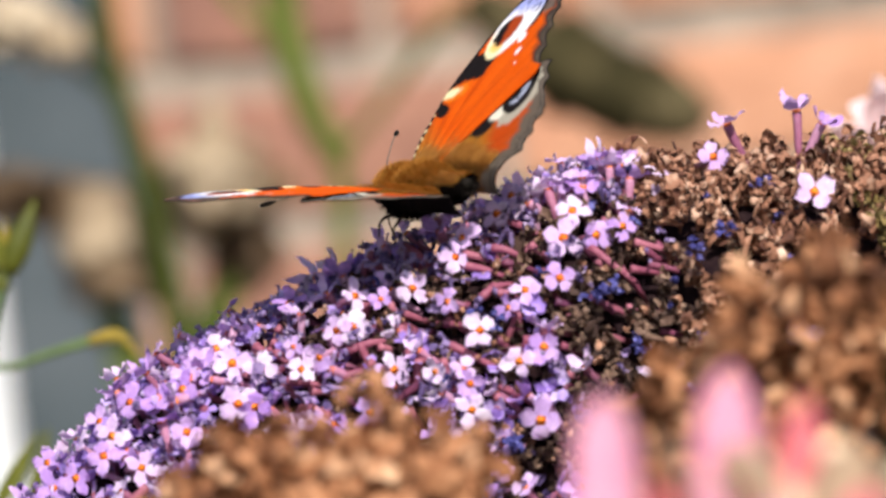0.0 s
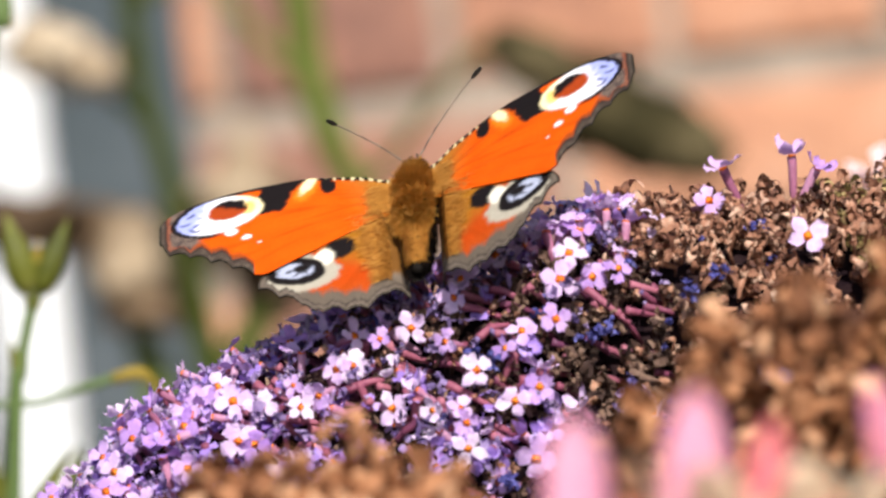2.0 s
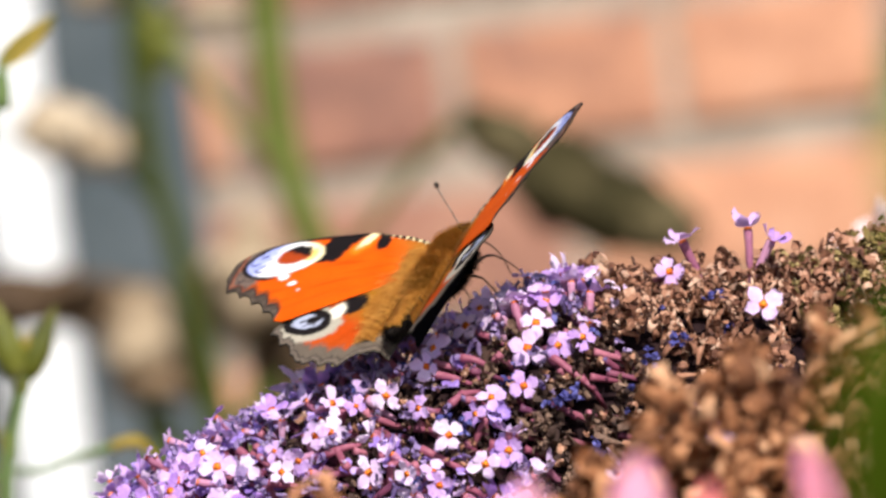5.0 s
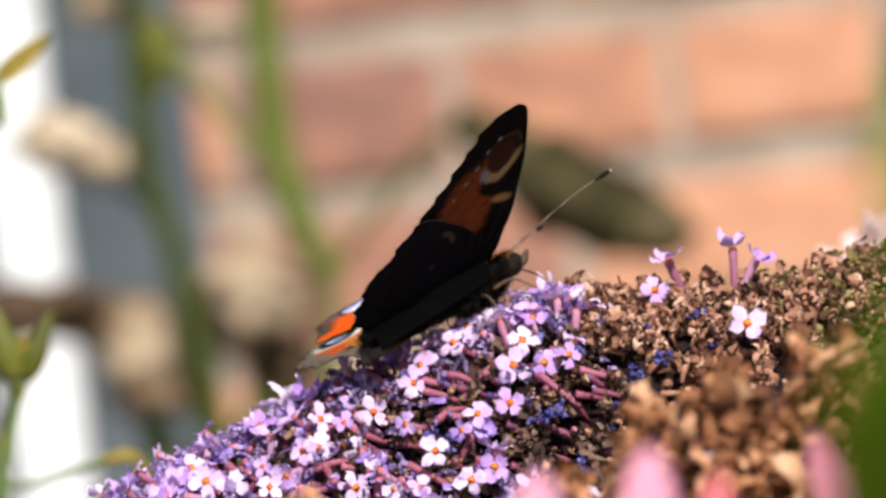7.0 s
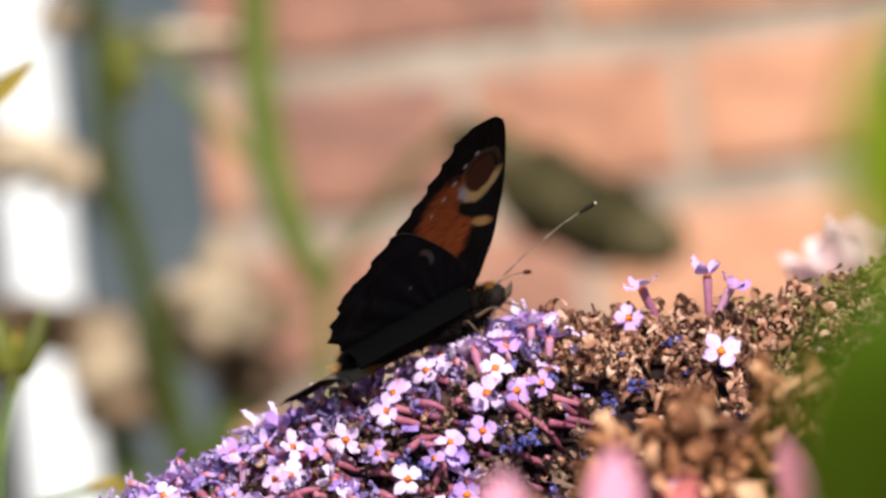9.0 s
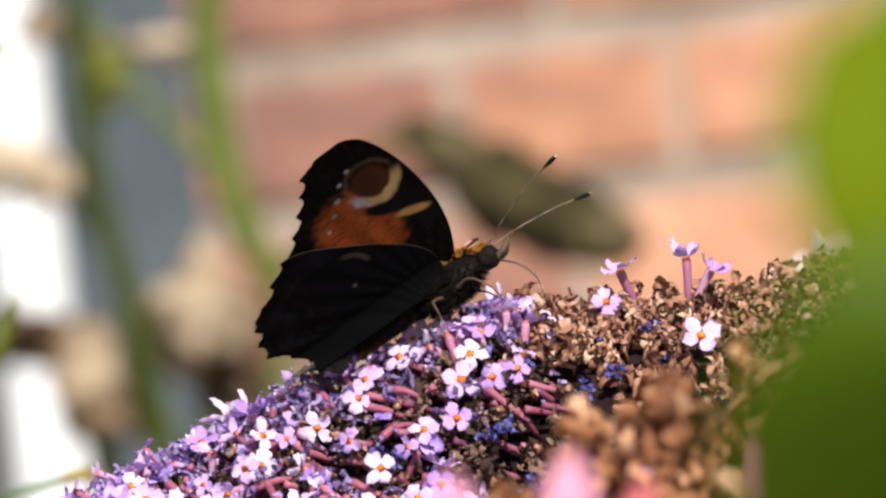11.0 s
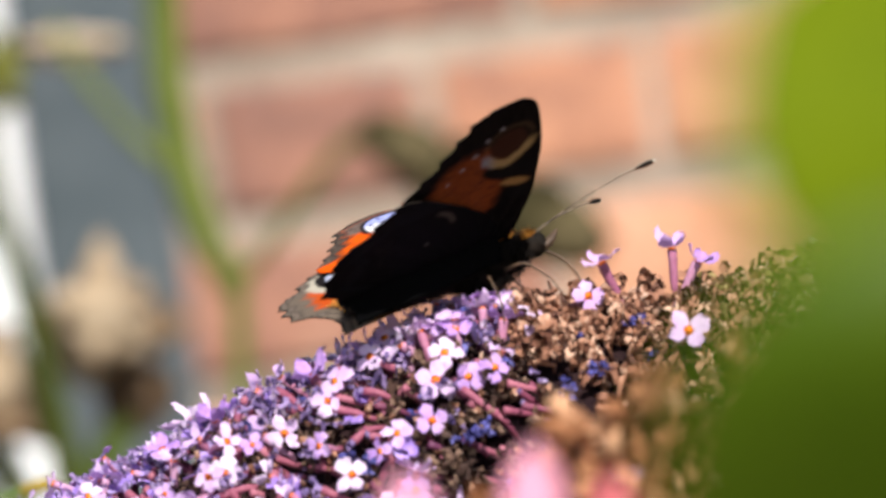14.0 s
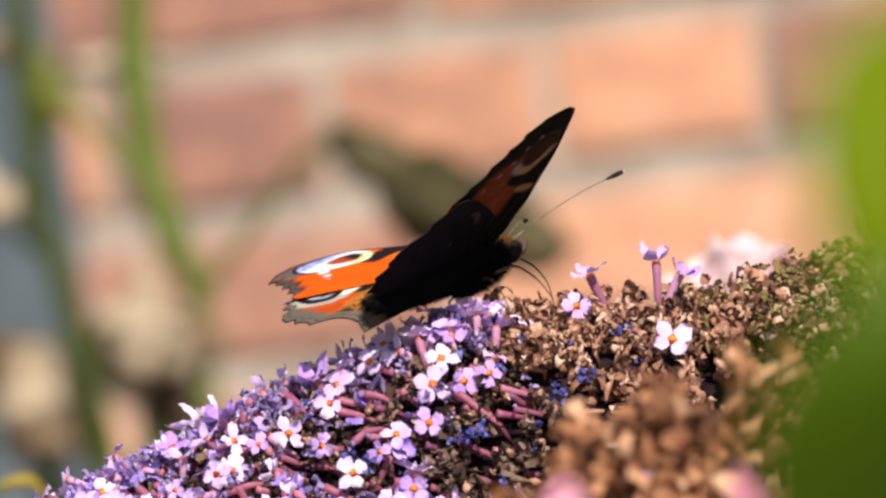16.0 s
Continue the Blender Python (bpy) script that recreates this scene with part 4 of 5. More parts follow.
def build_buddleia():
    root = empty("buddleia_spike", Matrix.Translation((0, 0, 1.2)), "lilac buddleia flower spike, fresh at the tip and withered brown behind", "flower spike")
    rnd = random.Random(11)
    # core, near-black in place of the shade between florets, and stem
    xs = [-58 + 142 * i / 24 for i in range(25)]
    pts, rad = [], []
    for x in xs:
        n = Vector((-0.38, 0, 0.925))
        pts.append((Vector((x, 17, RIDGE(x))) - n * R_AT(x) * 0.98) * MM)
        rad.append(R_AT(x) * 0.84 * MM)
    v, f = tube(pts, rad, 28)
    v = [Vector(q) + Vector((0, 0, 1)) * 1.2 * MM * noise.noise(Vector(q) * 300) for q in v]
    part("core", mesh_of("core", v, f, M_GAP_SHADE), root)
    e = pts[-1]
    part("stem", tube_mesh("stem", [e - Vector((0.03, 0, 0.012)), e, e + Vector((0.05, 0.01, -0.01)), e + Vector((0.13, 0.03, -0.16)), e + Vector((0.16, 0.05, -0.6)), e + Vector((0.17, 0.05, -1.26))], [0.003, 0.003, 0.0035, 0.004, 0.006, 0.009], M_STEM, 40, 10), root)
    cor = [mesh_of("floret", *corolla(40 + i, cup=0.05 + 0.2 * (i % 4)), M_PETAL) for i in range(18)]
    trumpets = [mesh_of("floret", *corolla(60 + i, cup=0.5 + 0.22 * i), M_PETAL) for i in range(9)]

    def tube_of(l):
        v, f = tube([(0, 0, -l * MM), (0, 0.2 * MM, -l * 0.6 * MM), (0, 0, -1.8 * MM), (0, 0, -0.9 * MM), (0, 0, -0.4 * MM)], [0.36 * MM, 0.50 * MM, 0.58 * MM, 0.62 * MM, 0.60 * MM], 9)
        return mesh_of("tube", v, f, M_TUBE)
    tubes = {l: tube_of(l) for l in (4, 5, 6, 7, 8)}
    v, f = tube([(0, 0, -0.6 * MM), (0, 0, -0.12 * MM), (0, 0, -0.10 * MM), (0, 0, -0.5 * MM)], [0.40 * MM, 0.54 * MM, 0.40 * MM, 0.1 * MM], 12)
    throat_me = mesh_of("throat", v, f, M_THROAT)
    taken = []

    def floret(p, n, size, turn, shapes=cor, l=7):
        m = facing(p * MM, n, turn) @ Matrix.Scale(size, 4)
        ob = part("floret", rnd.choice(shapes), root, m)
        part("tube", tubes[l], ob)
        part("throat", throat_me, ob, label="orange throat")
        taken.append(Vector(p))

    def front(x, z, out):
        """The point of the head in front of (x, z)."""
        best = None
        for a in range(0, 176, 4):
            for dx in range(-9, 10, 3):
                p, d = head_point(x + dx, radians(a), out)
                q = (p.x - x) ** 2 + (p.z - z) ** 2
                if best is None or q < best[0]:
                    best = (q, p)
        return Vector((x, best[1].y, z))

    for x, z, sx, sz, size in OLDER + CREST + MIDDLE + TIP:
        floret(front(x, z, 1.9) - Vector((0, 6.0 if x > 25 else 0.8, 0)), (sx, -1, sz), size * 0.98, rnd.uniform(0, TAU), l=6)
    for x, z, fx, fz in STANDING:
        # on the crest the feet come forward, so that the bare tubes show
        crest = 10 < x < 25
        p = front(x, z, 1.9) - Vector((0, 5.0 if x > 25 else 1.6 if crest else 0.4, 0))
        way = Vector((x - fx, rnd.uniform(0.5, 1.3) if crest else rnd.uniform(-1.4, -0.4), z - fz))
        floret(p, way, rnd.uniform(0.82, 0.98), rnd.uniform(0, TAU), trumpets, min(8, max(4, round(way.length * 1.05))))
        taken.append(p - way * 0.6)
    # withered florets: a mauve tube with a shrunken mouth
    for x, z, fx, fz in LYING:
        a, b = front(x, z, 1.2), front(fx, fz, -0.4)
        mid = (a + b) / 2 + Vector((rnd.uniform(-.3, .3), -0.2, rnd.uniform(-.1, .5)))
        ob = part("spent_floret", tube_mesh("spent_floret", [b * MM, mid * MM, a * MM], [0.30 * MM, 0.44 * MM, 0.56 * MM], M_TUBE_STUFF, 8, 9), root, label="faded mauve flower tube")
        v, f = husk(rnd, rnd.uniform(0.9, 1.3) * MM)
        m = facing(a * MM, (a - b) + Vector((rnd.gauss(0, .5), -0.5, rnd.gauss(0, .5))), rnd.uniform(0, TAU))
        part("withered_mouth", mesh_of("withered_mouth", v, f, M_SHRIVEL), ob, m)
        taken.append(mid)

    def hollow(p, x, a):
        """Where the older flowers have dropped and the shade-coloured core shows."""
        if x < -20 or a < 0.35:
            return False
        return noise.noise(p * 0.14 + Vector((5, 0, 0))) > (0.02 if x < 0 else -0.16)

    # upright trumpets packed on the crest, their tubes bare
    tries = 0
    while tries < 400 and len(taken) < 122:
        tries += 1
        x, a = rnd.uniform(4, 24), radians(rnd.uniform(-25, 40))
        p, d = head_point(x, a, rnd.uniform(0.4, 2.6))
        if any((p - q).length < 2.3 for q in taken):
            continue
        n = Vector((rnd.gauss(0, .28), rnd.uniform(-0.55, 0.0), 1)).normalized()
        floret(p, n, rnd.uniform(0.66, 0.9), rnd.uniform(0, TAU), trumpets, rnd.choice((5, 6, 7)))
    tries = 0
    while len(taken) < 308 and tries < 20000:
        tries += 1
        x = rnd.uniform(-56, 24)
        a = radians(rnd.uniform(-30, 140))
        if x > (20 if a < 0.8 else 6) and rnd.random() < (x - 4) / 18:
            continue
        p, d = head_point(x, a, rnd.uniform(-0.8, 2.2))
        gap = 2.6 if x < -14 else 3.0
        if any((p - q).length < gap for q in taken) or hollow(p, x, a):
            continue
        # most lean towards the tip and the light, so that they are seen from the side
        n = (d * 0.5 + Vector((rnd.gauss(-0.7, .45), rnd.gauss(0.25, .25), rnd.gauss(0.5, .4)))).normalized()
        if n.dot(d) < 0.25:
            n = (n + d * 0.6).normalized()
        floret(p + n * 0.8, n, rnd.uniform(0.66, 0.98), rnd.uniform(0, TAU), cor if rnd.random() < 0.3 else trumpets, rnd.choice((5, 6)))
    # small buds, folded petals and tubes too small to single out
    h, t = Heap(), Heap()
    for i in range(3000):
        x, a = rnd.uniform(-60, 24), radians(rnd.uniform(-180, 180))
        p, d = head_point(x, a, rnd.uniform(-1.2, 1.3))
        if noise.noise(p * 0.28) > 0.22 or hollow(p, x, a) or (x > 8 and a > 0.6):
            continue
        n = (d * 0.8 + Vector((rnd.gauss(-0.3, .5), rnd.gauss(0, .4), rnd.gauss(0.2, .5)))).normalized()
        if n.dot(d) < 0.2:
            n = (n + d * 0.6).normalized()
        if x < -16 or rnd.random() < 0.6:
            v, f = corolla(300 + i % 40, lobes=rnd.choice((3, 4, 4)), cup=rnd.uniform(0.3, 1.5), size=rnd.uniform(0.45, 0.8))
            h.put(v, f, facing(p * MM, n, rnd.uniform(0, TAU)))
        if rnd.random() < 0.3:
            l = rnd.uniform(3.5, 6.0) * MM
            v, f = tube([(0, 0, -l), (0, 0.3 * MM, -l * 0.5), (0, 0, -0.5 * MM), (0, 0, 0)], [0.3 * MM, 0.46 * MM, 0.54 * MM, 0.5 * MM], 7)
            t.put(v, f, facing((p + d * rnd.uniform(0.2, 1.2)) * MM, n, 0))
    # tubes of faded florets lying over one another
    for i in range(150):
        x, a = rnd.uniform(-34, 21), radians(rnd.uniform(5, 110))
        p, d = head_point(x, a, rnd.uniform(-1.4, 0.8))
        lie = (d * rnd.uniform(0.15, 0.6) + Vector((rnd.uniform(-1.1, -0.3), rnd.uniform(-0.3, 0.1), rnd.uniform(-0.2, 0.6)))).normalized()
        l = rnd.uniform(3.5, 6.0) * MM
        v, f = tube([(0, 0, -l), (0, 0.25 * MM, -l * 0.5), (0, 0, -0.6 * MM), (0, 0, 0)], [0.26 * MM, 0.38 * MM, 0.46 * MM, 0.52 * MM], 8)
        t.put(v, f, facing(p * MM, lie, rnd.uniform(0, TAU)))
    tagged(part("small_petals", h.mesh("small_petals", M_PETAL_STUFF), root, label="folded lilac petals"), kind="stuff")
    tagged(part("tube_rest", t.mesh("tube_rest", M_TUBE_STUFF), root, label="mauve flower tubes"), kind="stuff")
    h = Heap()
    clump = lambda x, a: noise.noise(Vector((x * 0.26, a * 5.5, 2.0))) > -0.04
    scatter(h, rnd, 1900, (20, 84), (-60, 150), 2.05 * MM, (-2.0, 2.2), clump)
    scatter(h, rnd, 750, (20, 84), (-60, 150), 1.0 * MM, (-2.4, 1.0), clump, husk)
    # scraps caught between the fresh florets
    scatter(h, rnd, 260, (-14, 22), (10, 150), 1.1 * MM, (-0.6, 1.0), clump)
    # dry twigs with knobs along the ridge
    for i in range(70):
        p, d = head_point(rnd.uniform(24, 50), radians(rnd.uniform(-30, 50)), 0.5)
        way = Vector((rnd.gauss(0, .4), rnd.gauss(-0.2, .3), 1)).normalized()
        l = rnd.uniform(2.5, 5.5)
        v, f = tube([p * MM, (p + way * l * 0.5 + Vector((rnd.uniform(-.4, .4), 0, 0))) * MM, (p + way * l) * MM], [0.22 * MM, 0.2 * MM, 0.16 * MM], 5)
        h.put(v, f)
        for k in range(4):
            v, f = husk(rnd, rnd.uniform(0.5, 0.8) * MM)
            h.put(v, f, facing((p + way * l * rnd.uniform(0.4, 1.05)) * MM, way + Vector((rnd.gauss(0, 1), rnd.gauss(0, 1), 0)), 0))
    scatter(h, rnd, 900, (12, 84), (-180, -60), 1.8 * MM, (-0.5, 2.6))
    scatter(h, rnd, 300, (22, 60), (-35, 40), 1.9 * MM, (1.5, 4.5), clump)
    tagged(part("withered_petals", h.mesh("withered_petals", M_WITHER), root, label="curled withered brown petals"), kind="stuff")
    h = Heap()
    scatter(h, rnd, 900, (-18, 22), (25, 150), 0.9 * MM, (-2.6, -0.6), clump, husk)
    scatter(h, rnd, 900, (-18, 24), (5, 150), 1.2 * MM, (-2.6, 0.0), clump)
    scatter(h, rnd, 500, (6, 24), (48, 150), 0.95 * MM, (-1.8, 0.8), clump, husk)
    tagged(part("faded_petals", h.mesh("faded_petals", M_FADED), root, label="dark shrivelled petals in the hollows"), kind="stuff")
    h = Heap()
    violet = lambda x, a: noise.noise(Vector((x * 0.3, a * 5.0, 7.0))) > (0.0 if x < 0 or a < 0.7 else 0.3)
    scatter(h, rnd, 950, (-56, 23), (-20, 150), 0.85 * MM, (0.2, 2.0), violet)
    scatter(h, rnd, 500, (-56, 23), (-20, 150), 0.75 * MM, (0.0, 2.0), violet, husk)
    tagged(part("shrivelled_petals", h.mesh("shrivelled_petals", M_SHRIVEL), root, label="grey violet shrivelled petals"), kind="stuff")
    h = Heap()
    for x, z in ((16.4, -9.7), (27.5, -4.5), (31.4, -3.2), (20.9, -15.6), (36.3, 2.7), (5.3, -12.9), (18.5, -8.8), (8.0, -26.5)):
        c = front(x, z, 1.8) - Vector((0, 5.0 if x > 25 else 0.8, 0))
        for k in range(6):
            v, f = crumple(rnd, rnd.uniform(0.8, 1.5) * MM)
            h.put(v, f, facing((c + Vector((rnd.gauss(0, .7), rnd.gauss(0, .4), rnd.gauss(0, .5)))) * MM, Vector((rnd.gauss(0, .8), -0.6, rnd.gauss(0, .8))), rnd.uniform(0, TAU)))
    scatter(h, rnd, 60, (-10, 50), (10, 150), 1.2 * MM, (0.0, 1.5))
    tagged(part("blue_petals", h.mesh("blue_petals", M_BLUE), root, label="shrunken blue violet petals"), kind="stuff")
    h = Heap()
    scatter(h, rnd, 800, (46, 84), (-60, 150), 1.6 * MM, (0.5, 5.0), clump)
    scatter(h, rnd, 900, (45, 84), (-60, 150), 1.0 * MM, (0.0, 3.5), clump)
    tagged(part("calyx_rest", h.mesh("calyx_rest", M_GREENISH), root, label="olive green spent calyxes"), kind="stuff")
    return root


def build_dead_spike(name, base, tip, r, seed, label):
    """A spent flower spike of curled brown scraps, from base to tip."""
    root = empty(name, Matrix.Translation(base), label, "flower spike", "spent flower spikes")
    rnd = random.Random(seed)
    t = Vector(tip) - Vector(base)
    side = t.normalized().orthogonal()
    up = t.normalized().cross(side)
    # inner body in the same near-black, painted as shade behind the scraps
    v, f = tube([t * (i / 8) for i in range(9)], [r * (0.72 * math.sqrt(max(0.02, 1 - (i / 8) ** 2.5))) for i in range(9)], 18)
    part("core", mesh_of("core", v, f, M_GAP_SHADE), root)
    h = Heap()
    for i in range(1500):
        s = rnd.random()
        a = rnd.uniform(0, TAU)
        d = side * math.cos(a) + up * math.sin(a)
        p = t * s + d * r * (math.sqrt(max(0.05, 1 - s ** 2.5)) + rnd.uniform(-0.3, 0.10) + 0.34 * noise.noise(Vector((s * 7, a * 1.6, seed))) + 0.2 * noise.noise(Vector((s * 16, a * 4, seed))))
        v, f = crumple(rnd, rnd.uniform(2.6, 5.0) * MM) if i % 7 else husk(rnd, rnd.uniform(1.2, 1.9) * MM)
        h.put(v, f, facing(p, d + Vector((rnd.gauss(0, .5), rnd.gauss(0, .5), rnd.gauss(0, .5))), rnd.uniform(0, TAU)))
    tagged(part("withered_petals", h.mesh("withered_petals", M_WITHER_NEAR), root), kind="stuff")
    h = Heap()
    for i in range(14):
        s, a = rnd.random(), rnd.uniform(0, TAU)
        d = side * math.cos(a) + up * math.sin(a)
        v, f = corolla(700 + i, lobes=3, cup=0.8, size=0.6)
        h.put(v, f, facing(t * s + d * r * 1.05 * math.sqrt(max(0.05, 1 - s ** 2.5)), d, 0))
    tagged(part("last_petals", h.mesh("last_petals", M_PETAL_STUFF), root, label="a few lilac petals"), kind="stuff")
    drop = -Vector(base).z
    part("stem", tube_mesh("stem", [t * 0.1, Vector((0, 0, 0)), -t.normalized() * 0.05 + Vector((0, 0, -0.05)), -t.normalized() * 0.1 + Vector((0.02, 0.05, drop * 0.5)), -t.normalized() * 0.1 + Vector((0.03, 0.1, drop - 0.03))], [0.002, 0.0025, 0.003, 0.005, 0.008], M_STEM, 30, 8), root)
    return root


# ---- near pink flower and leaves ----
PINK_AT, LEAF_AT = (0.0183, -0.45, 1.19), (0.0228, -0.78, 1.1997)
SEEDS_AT, DARK_AT = (-0.0632, 2.5, 1.2179), (0.0176, 2.5, 1.2344)


def build_pink():
    root = empty("pink_flower", Matrix.Translation(PINK_AT), "pink garden flower with upright petals and a cream heart", "flower")
    rnd = random.Random(3)
    # petals: foot x, depth, height of the tip, width, lean
    for x, y, z, w, lean in ((0, 0, 0, 4.6, 0.02), (-8.8, 1, -1.8, 4.6, -0.04), (5.6, 4, -2.2, 3.4, 0.06), (12.4, 2, 1.8, 3.0, -0.30), (-4.5, 7, -8.5, 4.0, -0.1), (9.4, -3, -8.5, 4.0, 0.1), (2.6, -6, -9.5, 4.4, 0)):
        l = 17 + z + 3
        v, f = blade(l * MM, w * MM, 0.02, 0.25, 12, 4, 0.15, rnd.random() * 9, tip=0.0)
        m = Matrix.Translation((x * MM - lean * l * MM, y * MM, (z - l) * MM)) @ Matrix.Rotation(lean, 4, "Y") @ Matrix.Rotation(radians(90), 4, "X") @ Matrix.Rotation(rnd.uniform(-0.6, 0.05), 4, "Y")
        part("petal", mesh_of("petal", v, f, M_SALMON if w in (3.4, 4.0) else M_PINK), root, m, "salmon petal" if w in (3.4, 4.0) else "")
    for i in range(9):
        a = TAU * i / 9
        v, f = blade(10 * MM, 5 * MM, 0.3, 0.2, 8, 3, 0.2, i, tip=0.0)
        m = Matrix.Translation((6 * MM + 5 * MM * math.cos(a), 5 * MM + 4 * MM * math.sin(a), -13.5 * MM)) @ Matrix.Rotation(a - math.pi / 2, 4, "Z") @ Matrix.Rotation(radians(35), 4, "X")
        part("inner_petal", mesh_of("inner_petal", v, f, M_CREAM), root, m, "cream petal")
    me = blob("heart", (7 * MM, 6 * MM, 3.5 * MM), M_CREAM, 4, 0.1)
    part("heart", me, root, Matrix.Translation((6 * MM, 5 * MM, -12 * MM)))
    part("stem", tube_mesh("stem", [(0.005, 0.002, -0.022), (0.004, 0.004, -0.2), (0.02, 0.02, -0.7), (0.02, 0.03, -1.2)], [0.002, 0.0022, 0.003, 0.004], M_STEM, 24, 8), root)
    return root


def broad_leaf(x0, x1, z0, z1, bulge, ridge, seed):
    """A broad leaf seen flat on: spans x0..x1, z0..z1 (mm), arched over at the height ridge, with a soft outline."""
    rows, cols, verts, faces = 22, 22, [], []
    cx, cz, rx, rz = (x0 + x1) / 2, (z0 + z1) / 2, (x1 - x0) / 2, (z1 - z0) / 2
    for layer in (0, 1):
        for i in range(rows + 1):
            r = i / rows
            for k in range(cols):
                a = TAU * k / cols
                c, q = math.cos(a), math.sin(a)
                e = (abs(c) ** 2.6 + abs(q) ** 2.6) ** (-1 / 2.6)
                e *= 1 + 0.07 * noise.noise(Vector((c * 2, q * 2, seed)))
                y = math.sqrt((bulge * 0.1 * (rz * r * e * q + cz - ridge)) ** 2 + 6) - 4 + 0.5 * noise.noise(Vector((r * c * 2, r * q * 3, seed + 4))) + layer * 0.25
                verts.append(((cx + rx * r * e * c) * MM, y * MM, (cz + rz * r * e * q) * MM))
    n = (rows + 1) * cols
    for layer in (0, 1):
        for i in range(rows):
            for k in range(cols):
                a, b = layer * n + i * cols + k, layer * n + i * cols + (k + 1) % cols
                faces.append((a, b, b + cols, a + cols) if layer else (a, a + cols, b + cols, b))
    for k in range(cols):
        a, b = rows * cols + k, rows * cols + (k + 1) % cols
        faces.append((a, n + a, n + b, b))
    return verts, faces


def build_near_leaves():
    root = empty("leafy_stem", Matrix.Translation(LEAF_AT), "green leafy garden stem with broad smooth leaves", "leafy plant")
    part("stem", tube_mesh("stem", [(0.026, 0.008, 0.02), (0.026, 0.008, 0), (0.028, 0.01, -0.4), (0.03, 0.02, -1.2)], [0.001, 0.0014, 0.002, 0.003], M_STEM, 24, 8), root)
    # upper leaf gets the lit green, the two lower ones the shaded green
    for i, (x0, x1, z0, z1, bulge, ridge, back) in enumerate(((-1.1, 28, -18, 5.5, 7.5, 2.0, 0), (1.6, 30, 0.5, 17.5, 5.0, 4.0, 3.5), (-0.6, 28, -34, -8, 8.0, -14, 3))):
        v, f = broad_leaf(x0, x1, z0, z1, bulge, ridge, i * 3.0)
        part("leaf", mesh_of("leaf", v, f, M_LEAF_LIT if i == 1 else M_LEAF_SHADED), root, Matrix.Translation((0, back * MM, 0)), "green leaf, coloured lime as if sunlit" if i == 1 else "green leaf, coloured darker as if shaded")
    return root


# ---- plants between the flowers and the wall ----
def build_seed_plant():
    """A tall green stalk with dry rounded seed heads."""
    root = empty("seedhead_plant", Matrix.Translation(SEEDS_AT), "tall green stalk with dry beige and brown seed heads", "garden plant")
    o = Vector(SEEDS_AT)

    def at(x, z, y=0.0):
        return Vector((x, 2.5 + y, z)) - o
    part("stalk", tube_mesh("stalk", [at(-0.106, 1.40, -0.035), at(-0.1018, 1.325, -0.035), at(-0.0992, 1.287, -0.035), at(-0.0945, 1.2545, -0.035), at(-0.0880, 1.233, -0.035), at(-0.0788, 1.196, -0.035), at(-0.0725, 1.162, -0.035), at(-0.068, 1.10, -0.035), at(-0.06, 0.5), at(-0.05, -0.01)], [0.0036, 0.0038, 0.0040, 0.0042, 0.0044, 0.0048, 0.0055, 0.006, 0.006, 0.007], M_STALK_DARK, 54, 10), root)
    part("branch", tube_mesh("branch", [at(-0.0785, 1.190), at(-0.072, 1.207), at(-0.066, 1.225)], [0.002, 0.0022, 0.002], M_STALK, 12, 8), root)
    part("branch", tube_mesh("branch", [at(-0.0905, 1.2410), at(-0.115, 1.262), at(-0.128, 1.275)], [0.002, 0.002, 0.0015], M_STALK, 12, 8), root)
    for x, z, y, s, mat, seed in ((-0.0615, 1.2170, -0.02, (17, 14, 16), M_SEED, 1), (-0.040, 1.212, 0.0, (9, 8, 7), M_SEED_DARK, 2), (-0.094, 1.194, -0.01, (17, 12, 15), M_SEED, 3), (-0.064, 1.200, 0.0, (7, 6, 9), M_SEED, 12), (-0.092, 1.180, -0.01, (15, 10, 8), M_SEED_DARK, 13), (-0.050, 1.224, 0.0, (7, 7, 5), M_SEED, 14),
                                  (-0.049, 1.190, 0.01, (14, 11, 13), M_SEED_DARK, 4), (-0.129, 1.268, 0.0, (14, 12, 10), M_SEED, 5), (-0.112, 1.262, -0.01, (11, 10, 8), M_SEED, 6),
                                  (-0.138, 1.209, 0.0, (26, 16, 9), M_SEED_DARK, 7), (-0.112, 1.206, 0.01, (22, 14, 8), M_SEED_DARK, 8), (-0.0935, 1.302, 0.0, (7, 6, 13), M_BUD, 9), (-0.112, 1.318, 0.0, (13, 9, 6), M_SEED, 10), (-0.072, 1.312, 0.02, (18, 9, 5), M_SEED, 11)):
        part("seed_head", blob("seed_head", [q * MM for q in s], mat, seed, 0.75, 1.3, 20, 28, 0.2), root, Matrix.Translation(at(x, z, y)))
    for x, z, w, l, turn in ((-0.074, 1.155, 0.016, 0.06, 25), (-0.082, 1.15, 0.014, 0.065, -20)):
        v, f = blade(l, w, 0.1, 0.3, 12, 4, 0.2, turn)
        part("leaf", mesh_of("leaf", v, f, M_STALK), root, Matrix.Translation(at(x, z - 0.02)) @ Matrix.Rotation(radians(turn), 4, "Y") @ Matrix.Rotation(radians(80), 4, "X"))
    return root


